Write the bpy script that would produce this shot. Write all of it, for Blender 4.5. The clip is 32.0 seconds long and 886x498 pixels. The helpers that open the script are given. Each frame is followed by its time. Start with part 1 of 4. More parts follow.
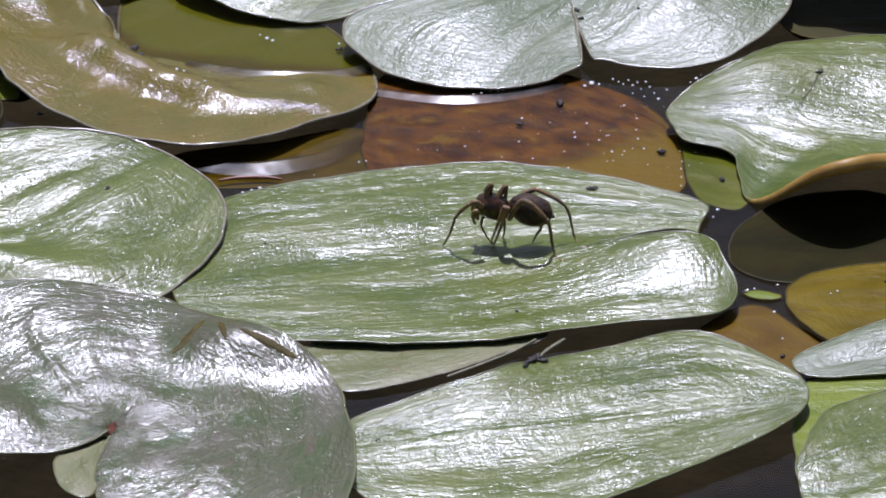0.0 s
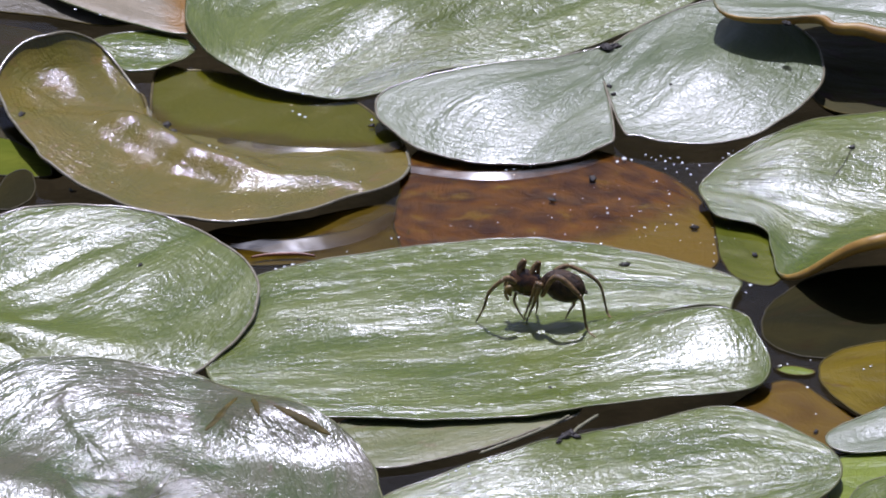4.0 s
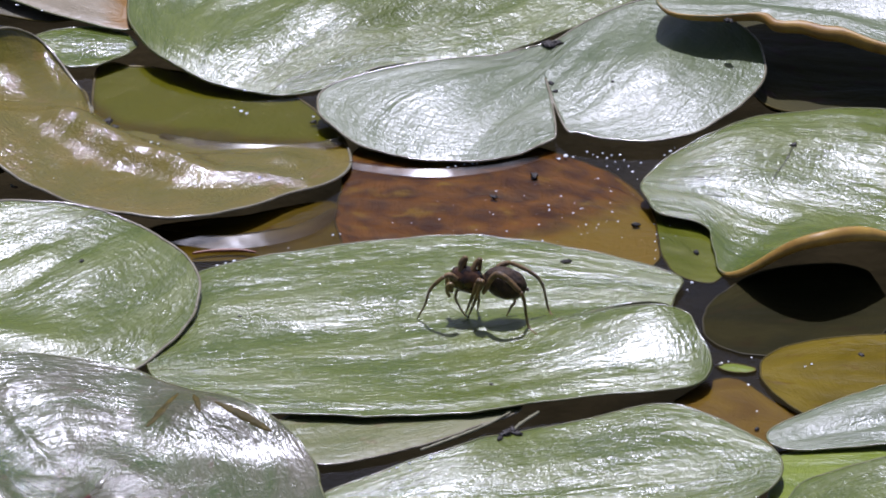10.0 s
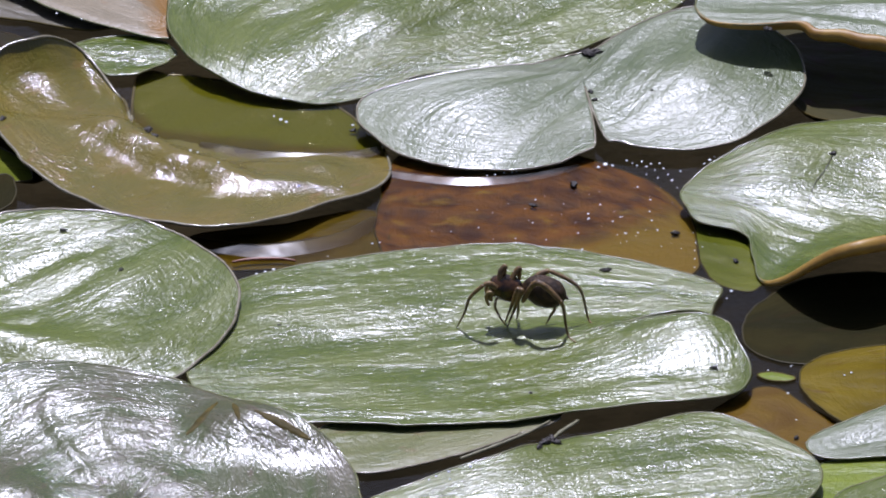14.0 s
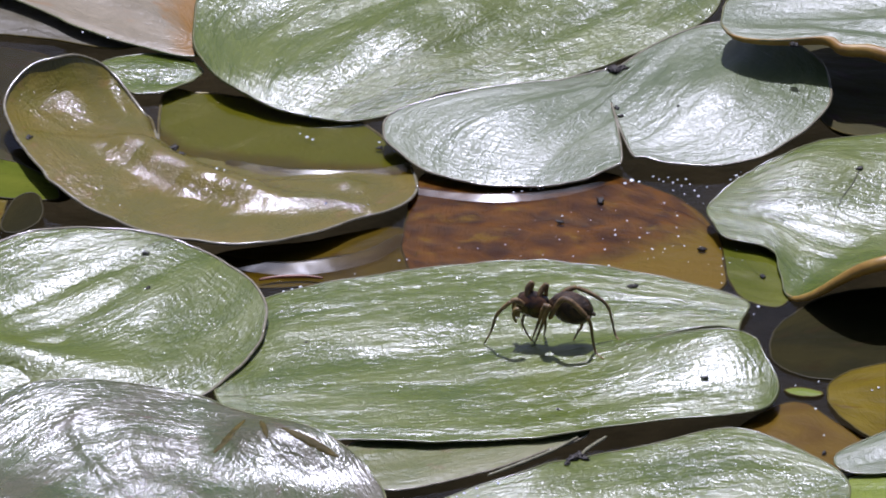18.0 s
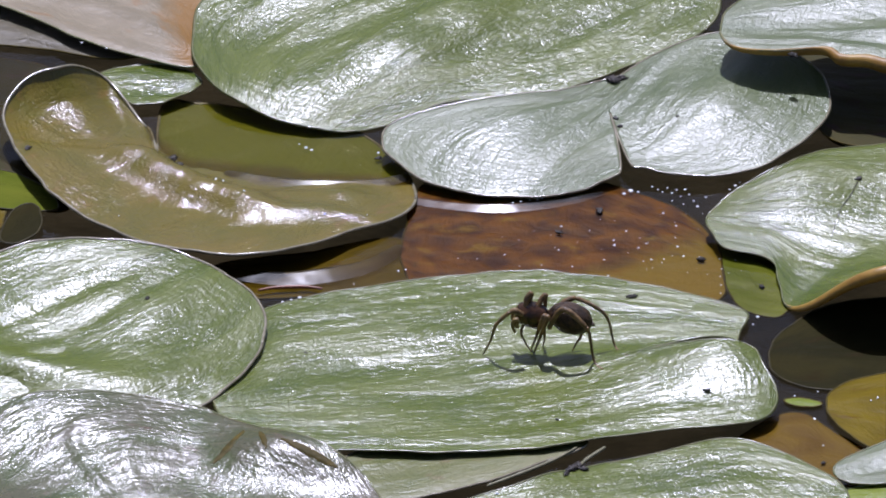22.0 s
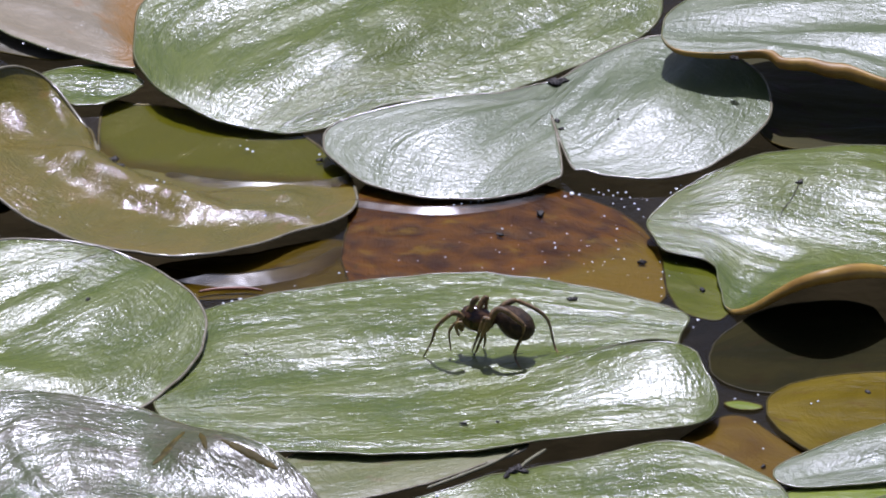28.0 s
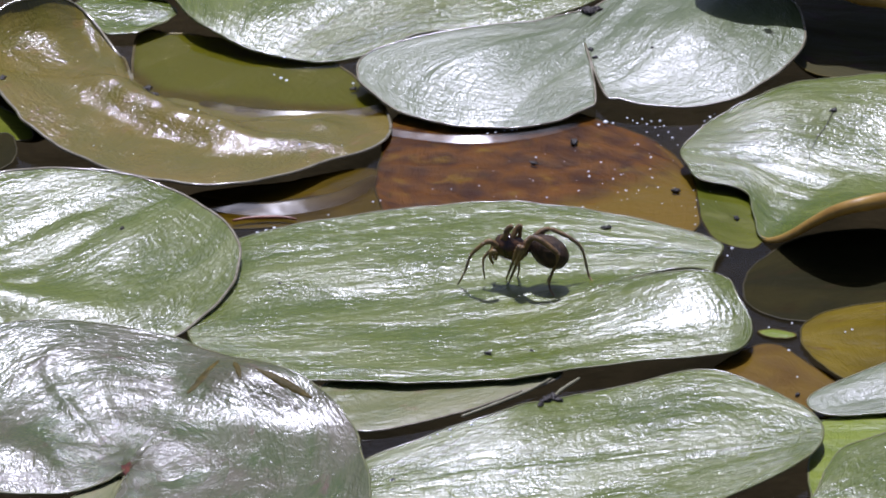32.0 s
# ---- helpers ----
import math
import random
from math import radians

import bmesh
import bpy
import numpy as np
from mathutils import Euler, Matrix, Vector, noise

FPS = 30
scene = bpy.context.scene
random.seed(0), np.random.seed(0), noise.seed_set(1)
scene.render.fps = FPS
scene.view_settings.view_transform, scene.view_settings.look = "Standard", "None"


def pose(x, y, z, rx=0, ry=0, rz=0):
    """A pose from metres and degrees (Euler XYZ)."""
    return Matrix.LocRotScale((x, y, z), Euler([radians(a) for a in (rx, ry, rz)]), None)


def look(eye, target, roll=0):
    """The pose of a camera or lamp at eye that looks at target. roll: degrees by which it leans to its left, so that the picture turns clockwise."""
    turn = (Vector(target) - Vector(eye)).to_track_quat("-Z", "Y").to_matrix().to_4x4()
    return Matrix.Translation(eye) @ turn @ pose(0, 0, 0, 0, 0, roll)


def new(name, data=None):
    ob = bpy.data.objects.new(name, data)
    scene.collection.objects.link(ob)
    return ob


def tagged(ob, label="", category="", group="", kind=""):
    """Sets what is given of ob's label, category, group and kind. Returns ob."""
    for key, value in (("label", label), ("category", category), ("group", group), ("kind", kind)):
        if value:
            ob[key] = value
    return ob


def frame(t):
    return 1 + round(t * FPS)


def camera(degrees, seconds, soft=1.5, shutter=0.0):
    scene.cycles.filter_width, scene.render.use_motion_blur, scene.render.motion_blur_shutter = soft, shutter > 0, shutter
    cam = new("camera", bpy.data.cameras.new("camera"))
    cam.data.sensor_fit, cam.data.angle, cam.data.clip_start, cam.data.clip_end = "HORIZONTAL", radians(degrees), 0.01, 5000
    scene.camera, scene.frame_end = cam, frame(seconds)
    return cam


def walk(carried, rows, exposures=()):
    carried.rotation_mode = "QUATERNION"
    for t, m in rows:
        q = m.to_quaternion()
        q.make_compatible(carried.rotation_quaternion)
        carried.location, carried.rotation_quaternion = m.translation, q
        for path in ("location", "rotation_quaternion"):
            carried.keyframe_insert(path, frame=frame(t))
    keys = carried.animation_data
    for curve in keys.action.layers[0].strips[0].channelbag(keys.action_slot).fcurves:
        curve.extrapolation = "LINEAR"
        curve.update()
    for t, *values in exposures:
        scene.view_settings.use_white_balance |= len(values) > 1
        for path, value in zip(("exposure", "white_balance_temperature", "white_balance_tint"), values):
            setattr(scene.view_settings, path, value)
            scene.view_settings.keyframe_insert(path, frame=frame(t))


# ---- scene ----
cam = camera(6.0, 32.0, soft=1.9)
EYE = (0.0, -0.99146, 0.57242)
# seconds, then the turn of the hand-held camera about x, y and z in degrees
ROWS = [
    (0.0, 60.0000, -0.0000, 0.0000),
    (0.5, 59.9758, 0.0113, 0.0849),
    (1.0, 60.1154, 0.1494, 0.0660),
    (1.5, 60.0933, 0.0420, 0.0203),
    (2.0, 60.0405, 0.0385, 0.0296),
    (2.5, 60.0471, 0.1839, 0.0750),
    (3.0, 60.1458, 0.1916, 0.1263),
    (3.5, 60.3531, 0.2417, 0.0874),
    (5.5, 60.6710, 0.0115, 0.4850),
    (6.0, 60.3836, -0.0766, 0.5049),
    (6.5, 60.1715, -0.1563, 0.0218),
    (7.0, 60.2496, -0.3293, -0.3606),
    (7.5, 60.4727, -0.3305, -0.4535),
    (8.0, 60.6571, -0.3640, -0.4152),
    (8.5, 60.5239, -0.1542, -0.5082),
    (9.0, 60.3995, -0.0268, -0.3978),
    (9.5, 60.4874, 0.0542, -0.2807),
    (10.0, 60.4949, -0.0868, -0.1517),
    (10.5, 60.2377, -0.0181, -0.1892),
    (11.0, 60.0411, 0.1318, -0.2338),
    (11.5, 60.2039, 0.2509, -0.1611),
    (12.0, 60.2693, 0.2364, -0.1067),
    (12.5, 60.2505, 0.1064, -0.0662),
    (13.0, 60.2121, 0.1962, -0.0147),
    (13.5, 60.2799, 0.1012, 0.0742),
    (14.0, 60.5524, 0.0425, 0.0824),
    (14.5, 60.5918, 0.0416, -0.0303),
    (16.5, 60.6292, 0.2149, -0.0167),
    (17.0, 60.5185, 0.3575, -0.0209),
    (17.5, 60.5700, 0.3156, 0.1081),
    (18.0, 60.6671, 0.3454, 0.1210),
    (18.5, 60.5586, 0.2823, 0.1014),
    (19.0, 60.3531, 0.3452, 0.0612),
    (19.5, 60.2781, 0.3696, 0.0296),
    (20.0, 60.3970, 0.3287, 0.0022),
    (20.5, 60.3769, 0.2523, -0.0542),
    (21.0, 60.2693, 0.2962, -0.0321),
    (21.5, 60.4942, 0.2989, 0.1230),
    (22.0, 60.7374, 0.3682, 0.1006),
    (22.5, 60.7196, 0.3650, -0.0125),
    (23.0, 60.6346, 0.2811, -0.1067),
    (23.5, 60.5610, 0.3251, -0.1649),
    (24.0, 60.7195, 0.1591, -0.0554),
    (24.5, 60.8302, 0.2277, -0.1732),
    (25.0, 60.7218, 0.1107, -0.2080),
    (25.5, 60.6687, 0.0603, -0.2200),
    (26.0, 60.7696, 0.2038, -0.2790),
    (26.5, 60.7631, 0.0600, -0.2554),
    (28.5, 60.7378, 0.0174, -0.1524),
    (29.0, 60.5557, 0.1945, -0.2764),
    (29.5, 60.3609, 0.1249, -0.1934),
    (30.0, 60.3883, 0.2610, -0.1823),
    (30.5, 60.4564, 0.2094, -0.0541),
    (31.0, 60.4050, 0.1843, -0.0277),
    (31.5, 60.2410, 0.2549, -0.0641),
    (32.0, 60.2675, 0.1767, 0.0115),
]
walk(cam, [(t, pose(*EYE, rx, ry, rz)) for t, rx, ry, rz in ROWS], exposures=[(0.0, 0.07, 5640.0, 24.5), (32.0, 0.07, 5640.0, 24.5)])

# ---- sky and sun ----
SUN_HEIGHT, SUN_SIDE = 69.5, 3.0  # degrees above the water; degrees to the left of straight ahead
world = bpy.data.worlds.new("sky")
scene.world = world
world.use_nodes = True
wn = world.node_tree
sky = wn.nodes.new("ShaderNodeTexSky")
sky.sky_type, sky.sun_disc = "NISHITA", False
sky.dust_density, sky.ozone_density = 3.5, 0.4
sky.sun_elevation, sky.sun_rotation = radians(SUN_HEIGHT), radians(-SUN_SIDE)
wn.links.new(sky.outputs[0], wn.nodes["Background"].inputs[0])
wn.nodes["Background"].inputs[1].default_value = 0.07
lamp = bpy.data.lights.new("sun", "SUN")
lamp.energy, lamp.angle, lamp.color = 5.0, radians(0.55), (1.0, 0.99, 0.985)
sun = new("sun", lamp)
sun.matrix_world = look((-0.9 * math.sin(radians(SUN_SIDE)), 0.9 * math.cos(radians(SUN_SIDE)), 0.9 * math.tan(radians(SUN_HEIGHT))), (0, 0, 0))

# ---- materials ----
MM = 0.001


def shader(name):
    m = bpy.data.materials.new(name)
    m.use_nodes = True
    nt = m.node_tree
    return m, nt, nt.nodes["Principled BSDF"]


def node(nt, kind, **values):
    n = nt.nodes.new(kind)
    for key, value in values.items():
        n.inputs[key].default_value = value
    return n


def mapped(nt, source, scale, turn=0.0):
    mp = nt.nodes.new("ShaderNodeMapping")
    mp.inputs["Scale"].default_value = scale
    mp.inputs["Rotation"].default_value = (0, 0, turn)
    nt.links.new(source, mp.inputs[0])
    return mp.outputs[0]


def ramp(nt, source, stops):
    r = nt.nodes.new("ShaderNodeValToRGB")
    while len(r.color_ramp.elements) < len(stops):
        r.color_ramp.elements.new(0.5)
    for e, (at, col) in zip(r.color_ramp.elements, stops):
        e.position, e.color = at, (*col, 1) if len(col) == 3 else col
    nt.links.new(source, r.inputs[0])
    return r.outputs[0]


def noisy(nt, source, scale, detail=3.0, rough=0.55, distort=0.0):
    n = nt.nodes.new("ShaderNodeTexNoise")
    n.inputs["Scale"].default_value, n.inputs["Detail"].default_value = scale, detail
    n.inputs["Roughness"].default_value, n.inputs["Distortion"].default_value = rough, distort
    nt.links.new(source, n.inputs["Vector"])
    return n.outputs[0]


def mixed(nt, a, b, fac, mode="MIX"):
    mx = nt.nodes.new("ShaderNodeMix")
    mx.data_type, mx.blend_type = "RGBA", mode
    for sock, value in ((mx.inputs["Factor"], fac), (mx.inputs["A"], a), (mx.inputs["B"], b)):
        if isinstance(value, (int, float)):
            sock.default_value = value
        elif isinstance(value, tuple):
            sock.default_value = (*value, 1)
        else:
            nt.links.new(value, sock)
    return mx.outputs["Result"]


def mathed(nt, op, a, b):
    mt = nt.nodes.new("ShaderNodeMath")
    mt.operation = op
    for sock, value in zip(mt.inputs, (a, b)):
        if isinstance(value, (int, float)):
            sock.default_value = value
        else:
            nt.links.new(value, sock)
    return mt.outputs[0]


def blade_material(name, low, high, blotch, blotch_at=0.62, gloss=0.34, streak=0.05, wrinkle=0.03, swell=0.12, glow=0.10, coat=0.0, grit=0.0, spec=0.6, grain=0.35, patch=(0.05, 0.12), edge=0.15, part_tone=None, hoops=0.05):
    """Leaf skin. UV is in millimetres, u along the blade and v across it, so veins run along u."""
    m, nt, b = shader(name)
    uvs = []
    for title in ("UVMap", "margin"):
        n = nt.nodes.new("ShaderNodeUVMap")
        n.uv_map = title
        uvs.append(n.outputs[0])
    uv, rimmed = uvs
    flat = uv
    warp = nt.nodes.new("ShaderNodeTexNoise")
    warp.inputs["Scale"].default_value = 0.11
    nt.links.new(uv, warp.inputs["Vector"])
    bent = nt.nodes.new("ShaderNodeVectorMath")
    bent.operation = "MULTIPLY_ADD"
    nt.links.new(warp.outputs["Color"], bent.inputs[0])
    bent.inputs[1].default_value = (5.0, 3.5, 0.0)
    nt.links.new(uv, bent.inputs[2])
    uv = bent.outputs[0]
    veins = noisy(nt, mapped(nt, uv, (0.40, 1.15, 1)), 1.0, 3.0, 0.6, 0.7)
    fine = noisy(nt, mapped(nt, uv, (0.85, 2.3, 1), 0.12), 1.0, 2.0, 0.65, 0.9)
    ribs = noisy(nt, mapped(nt, flat, (0.012, 0.42, 1)), 1.0, 1.0, 0.5)
    cross = noisy(nt, mapped(nt, uv, (1.7, 0.6, 1), -0.3), 1.0, 2.0, 0.6, 1.0)
    broad = noisy(nt, mapped(nt, flat, (*patch, 1)), 1.0, 4.0, 0.6, 0.5)
    spots = noisy(nt, mapped(nt, uv, (0.16, 0.28, 1)), 1.0, 5.0, 0.65, 0.3)
    tone = mixed(nt, low, high, ramp(nt, broad, [(0.5 - edge, (0, 0, 0)), (0.5 + edge, (1, 1, 1))]))
    tone = mixed(nt, tone, tuple(min(1.0, c * 1.5 + 0.01) for c in high), mathed(nt, "MULTIPLY", ramp(nt, veins, [(0.5, (0, 0, 0)), (0.72, (1, 1, 1))]), grain))
    tone = mixed(nt, tone, blotch, ramp(nt, spots, [(blotch_at, (0, 0, 0)), (blotch_at + 0.13, (1, 1, 1))]))
    if part_tone:  # a stretch of the blade that has kept or turned to another colour: direction, where it starts and ends in mm
        colour, *limits = part_tone
        split = nt.nodes.new("ShaderNodeSeparateXYZ")
        nt.links.new(nt.nodes.new("ShaderNodeTexCoord").outputs["Object"], split.inputs[0])
        turned = 0.92
        for dx, dy, start, end in limits:
            way = mathed(nt, "ADD", mathed(nt, "MULTIPLY", split.outputs[0], dx * 1000.0), mathed(nt, "MULTIPLY", split.outputs[1], dy * 1000.0))
            way = mathed(nt, "ADD", way, mathed(nt, "MULTIPLY", spots, (end - start) * 2.0))
            way = mathed(nt, "DIVIDE", mathed(nt, "SUBTRACT", way, end), end - start)
            turned = mathed(nt, "MULTIPLY", ramp(nt, way, [(0.0, (0, 0, 0)), (1.0, (1, 1, 1))]), turned)
        tone = mixed(nt, tone, colour, turned)
    specks = noisy(nt, mapped(nt, uv, (1.1, 1.5, 1)), 1.0, 2.0, 0.5)
    tone = mixed(nt, tone, (0.03, 0.022, 0.012), ramp(nt, specks, [(0.755, (0, 0, 0)), (0.79, (1, 1, 1))]))
    nt.links.new(tone, b.inputs["Base Color"])
    rough = ramp(nt, broad, [(0.3, (gloss * 0.8,) * 3), (0.7, (gloss * 1.25,) * 3)])
    nt.links.new(rough, b.inputs["Roughness"])
    b.inputs["IOR"].default_value = 1.5
    b.inputs["Specular IOR Level"].default_value = spec
    b.inputs["Coat Weight"].default_value = coat
    b.inputs["Coat Roughness"].default_value = 0.13
    b.inputs["Coat IOR"].default_value = 1.55
    total = mathed(nt, "ADD", mathed(nt, "MULTIPLY", veins, streak * 2.7), mathed(nt, "MULTIPLY", fine, streak * 1.2))
    total = mathed(nt, "ADD", total, mathed(nt, "MULTIPLY", cross, wrinkle * 2))
    total = mathed(nt, "ADD", total, mathed(nt, "MULTIPLY", ribs, streak * 2.2))
    total = mathed(nt, "ADD", total, mathed(nt, "MULTIPLY", broad, swell * 4))
    if hoops:  # fine wrinkles that follow the margin, strongest near it
        shaken = nt.nodes.new("ShaderNodeVectorMath")
        shaken.operation = "MULTIPLY_ADD"
        nt.links.new(warp.outputs["Color"], shaken.inputs[0])
        shaken.inputs[1].default_value = (3.0, 2.5, 0.0)
        nt.links.new(rimmed, shaken.inputs[2])
        depth = nt.nodes.new("ShaderNodeSeparateXYZ")
        nt.links.new(rimmed, depth.inputs[0])
        near = ramp(nt, mathed(nt, "MULTIPLY", depth.outputs[1], 0.05), [(0.0, (0.3,) * 3), (0.12, (1,) * 3), (0.75, (0.12,) * 3)])
        rings = noisy(nt, mapped(nt, shaken.outputs[0], (0.24, 1.3, 1)), 1.0, 2.0, 0.6, 0.4)
        total = mathed(nt, "ADD", total, mathed(nt, "MULTIPLY", mathed(nt, "MULTIPLY", rings, near), hoops * 2.8))
    if grit:
        total = mathed(nt, "ADD", total, mathed(nt, "MULTIPLY", noisy(nt, mapped(nt, uv, (2.5, 2.5, 1)), 1.0, 3.0), grit))
    bump = nt.nodes.new("ShaderNodeBump")
    bump.inputs["Distance"].default_value, bump.inputs["Strength"].default_value = MM, 1.0
    nt.links.new(total, bump.inputs["Height"])
    nt.links.new(bump.outputs[0], b.inputs["Normal"])
    if coat:
        nt.links.new(bump.outputs[0], b.inputs["Coat Normal"])
    back = nt.nodes.new("ShaderNodeBsdfTranslucent")
    nt.links.new(mixed(nt, tone, (0.30, 0.34, 0.03), 0.4), back.inputs[0])
    mix = nt.nodes.new("ShaderNodeMixShader")
    mix.inputs[0].default_value = glow
    nt.links.new(b.outputs[0], mix.inputs[1])
    nt.links.new(back.outputs[0], mix.inputs[2])
    nt.links.new(mix.outputs[0], nt.nodes["Material Output"].inputs[0])
    return m


def plain(name, low, high, scale, rough, bump=0.0, metal=0.0, spec=0.5):
    """A small thing's surface, mottled at its own scale (marks per metre)."""
    m, nt, b = shader(name)
    co = nt.nodes.new("ShaderNodeTexCoord").outputs["Object"]
    n = noisy(nt, co, scale, 4.0, 0.6)
    nt.links.new(mixed(nt, low, high, ramp(nt, n, [(0.35, (0, 0, 0)), (0.65, (1, 1, 1))])), b.inputs["Base Color"])
    b.inputs["Roughness"].default_value, b.inputs["Metallic"].default_value = rough, metal
    b.inputs["Specular IOR Level"].default_value = spec
    if bump:
        bp = nt.nodes.new("ShaderNodeBump")
        bp.inputs["Distance"].default_value = bump
        nt.links.new(noisy(nt, co, scale * 3, 3.0), bp.inputs["Height"])
        nt.links.new(bp.outputs[0], b.inputs["Normal"])
    return m


GREEN_LOW, GREEN_HIGH = (0.064, 0.093, 0.003), (0.110, 0.135, 0.010)
MAT = {
    "green": blade_material("leaf_green", GREEN_LOW, GREEN_HIGH, (0.14, 0.16, 0.04), 0.66, gloss=0.265, streak=0.056, wrinkle=0.030, spec=0.95, grit=0.015, glow=0.18),
    "silver": blade_material("leaf_silver", (0.085, 0.118, 0.035), (0.13, 0.158, 0.06), (0.15, 0.17, 0.09), 0.62, glow=0.28, gloss=0.35, streak=0.036, wrinkle=0.036, grit=0.045, spec=1.0),
    "bronze": blade_material("leaf_bronze", (0.044, 0.070, 0.006), (0.086, 0.076, 0.036), (0.11, 0.062, 0.040), 0.60, gloss=0.25, streak=0.058, wrinkle=0.045, spec=1.0, patch=(0.08, 0.10), grit=0.02),
    "pale": blade_material("leaf_pale", (0.10, 0.115, 0.030), (0.15, 0.15, 0.055), (0.18, 0.12, 0.06), 0.60, gloss=0.42, streak=0.04),
    "wet": blade_material("leaf_wet", (0.100, 0.088, 0.004), (0.145, 0.105, 0.010), (0.17, 0.10, 0.022), 0.60, gloss=0.4, streak=0.05, wrinkle=0.05, swell=0.10, coat=1.0, grit=0.02, spec=0.06, grain=0.1, patch=(0.07, 0.08), part_tone=((0.15, 0.165, 0.003), (0.22, 0.97, 13.0, 14.8), (0.87, 0.49, 8.2, 9.8))),
    "dead": blade_material("leaf_dead", (0.052, 0.015, 0.001), (0.19, 0.078, 0.003), (0.25, 0.16, 0.010), 0.58, gloss=0.5, streak=0.02, wrinkle=0.03, glow=0.05, grit=0.06, grain=0.03, spec=0.2, patch=(0.24, 0.3), edge=0.14, part_tone=((0.22, 0.155, 0.008), (0.6, -0.8, 6.0, 13.0))),
    "rust": blade_material("leaf_rust", (0.14, 0.080, 0.005), (0.21, 0.140, 0.010), (0.16, 0.12, 0.015), 0.60, gloss=0.5, glow=0.05, grit=0.05, grain=0.1, spec=0.2, patch=(0.15, 0.17)),
    "olive": blade_material("leaf_olive", (0.085, 0.060, 0.002), (0.135, 0.096, 0.003), (0.07, 0.03, 0.003), 0.60, gloss=0.42, streak=0.02, wrinkle=0.02, glow=0.08, spec=0.1, grain=0.1, patch=(0.08, 0.12)),
    # Darker than olive: shade on the leaf below another is put into this colour.
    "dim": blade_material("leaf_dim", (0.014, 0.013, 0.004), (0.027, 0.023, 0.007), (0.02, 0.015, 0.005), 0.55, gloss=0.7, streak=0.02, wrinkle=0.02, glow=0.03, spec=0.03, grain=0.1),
    "murk": blade_material("leaf_murk", (0.060, 0.080, 0.005), (0.105, 0.118, 0.012), (0.02, 0.015, 0.005), 0.58, gloss=0.7, streak=0.02, wrinkle=0.02, glow=0.03, spec=0.03, grain=0.1),
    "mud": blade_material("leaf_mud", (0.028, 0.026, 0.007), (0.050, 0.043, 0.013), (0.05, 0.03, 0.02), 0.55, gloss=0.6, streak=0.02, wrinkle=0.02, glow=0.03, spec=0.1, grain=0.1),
    "drab": blade_material("leaf_drab", (0.075, 0.066, 0.040), (0.12, 0.105, 0.065), (0.10, 0.08, 0.03), 0.60, gloss=0.4, streak=0.03, spec=0.5),
    "lime": blade_material("leaf_lime", (0.105, 0.145, 0.003), (0.16, 0.20, 0.008), (0.15, 0.17, 0.02), 0.62, gloss=0.4, streak=0.03, glow=0.15, spec=0.4),
    "pink": blade_material("leaf_pink", (0.165, 0.137, 0.078), (0.235, 0.192, 0.118), (0.22, 0.13, 0.05), 0.60, gloss=0.38, streak=0.03, part_tone=((0.20, 0.095, 0.003), (1.0, 0.1, 11.5, 15.0))),
}
CURL = plain("curled_margin", (0.20, 0.105, 0.010), (0.33, 0.20, 0.028), 220, 0.5, 0.0001)
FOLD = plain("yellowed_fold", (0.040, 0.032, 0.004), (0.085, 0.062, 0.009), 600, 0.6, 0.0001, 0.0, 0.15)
RIB = plain("leaf_rib", (0.12, 0.12, 0.07), (0.20, 0.19, 0.13), 400, 0.3, 0.0, 0.0, 0.9)
RIM = plain("leaf_rim", (0.09, 0.11, 0.03), (0.15, 0.14, 0.06), 500, 0.26, 0.0, 0.0, 0.8)
WETRIM = plain("wet_leaf_rim", (0.13, 0.11, 0.06), (0.22, 0.20, 0.13), 600, 0.22, 0.0, 0.0, 1.0)
DIMRIM = plain("dim_leaf_rim", (0.020, 0.018, 0.005), (0.045, 0.036, 0.010), 500, 0.5, 0.0, 0.0, 0.2)
RED = plain("stalk_joint", (0.035, 0.008, 0.004), (0.10, 0.024, 0.010), 700, 0.7, 0.0001, 0.0, 0.2)
DIRT = plain("dark_debris", (0.008, 0.006, 0.004), (0.03, 0.022, 0.014), 900, 0.6, 0.0002)

# ---- water and pond bed ----


def water_material(name, rough):
    m, nt, b = shader(name)
    nt.nodes.remove(b)
    co = nt.nodes.new("ShaderNodeTexCoord").outputs["Object"]
    bump = nt.nodes.new("ShaderNodeBump")
    bump.inputs["Distance"].default_value, bump.inputs["Strength"].default_value = 0.0004, 1.0
    nt.links.new(noisy(nt, co, 70.0, 3.0), bump.inputs["Height"])
    clear = nt.nodes.new("ShaderNodeBsdfTransparent")
    clear.inputs[0].default_value = (0.74, 0.70, 0.56, 1)
    shine = nt.nodes.new("ShaderNodeBsdfGlossy")
    shine.inputs["Roughness"].default_value = rough
    fres = nt.nodes.new("ShaderNodeFresnel")
    fres.inputs["IOR"].default_value = 1.33
    for n in (shine, fres):
        nt.links.new(bump.outputs[0], n.inputs["Normal"])
    mix = nt.nodes.new("ShaderNodeMixShader")
    nt.links.new(fres.outputs[0], mix.inputs[0])
    nt.links.new(clear.outputs[0], mix.inputs[1])
    nt.links.new(shine.outputs[0], mix.inputs[2])
    nt.links.new(mix.outputs[0], nt.nodes["Material Output"].inputs[0])
    return m


def link(name, bm, material, parent=None, label="", smooth=True):
    me = bpy.data.meshes.new(name)
    bm.to_mesh(me)
    bm.free()
    me.materials.append(material)
    if smooth:
        me.polygons.foreach_set("use_smooth", [True] * len(me.polygons))
    ob = new(name, me)
    ob.parent = parent
    if label:
        tagged(ob, label)
    return ob


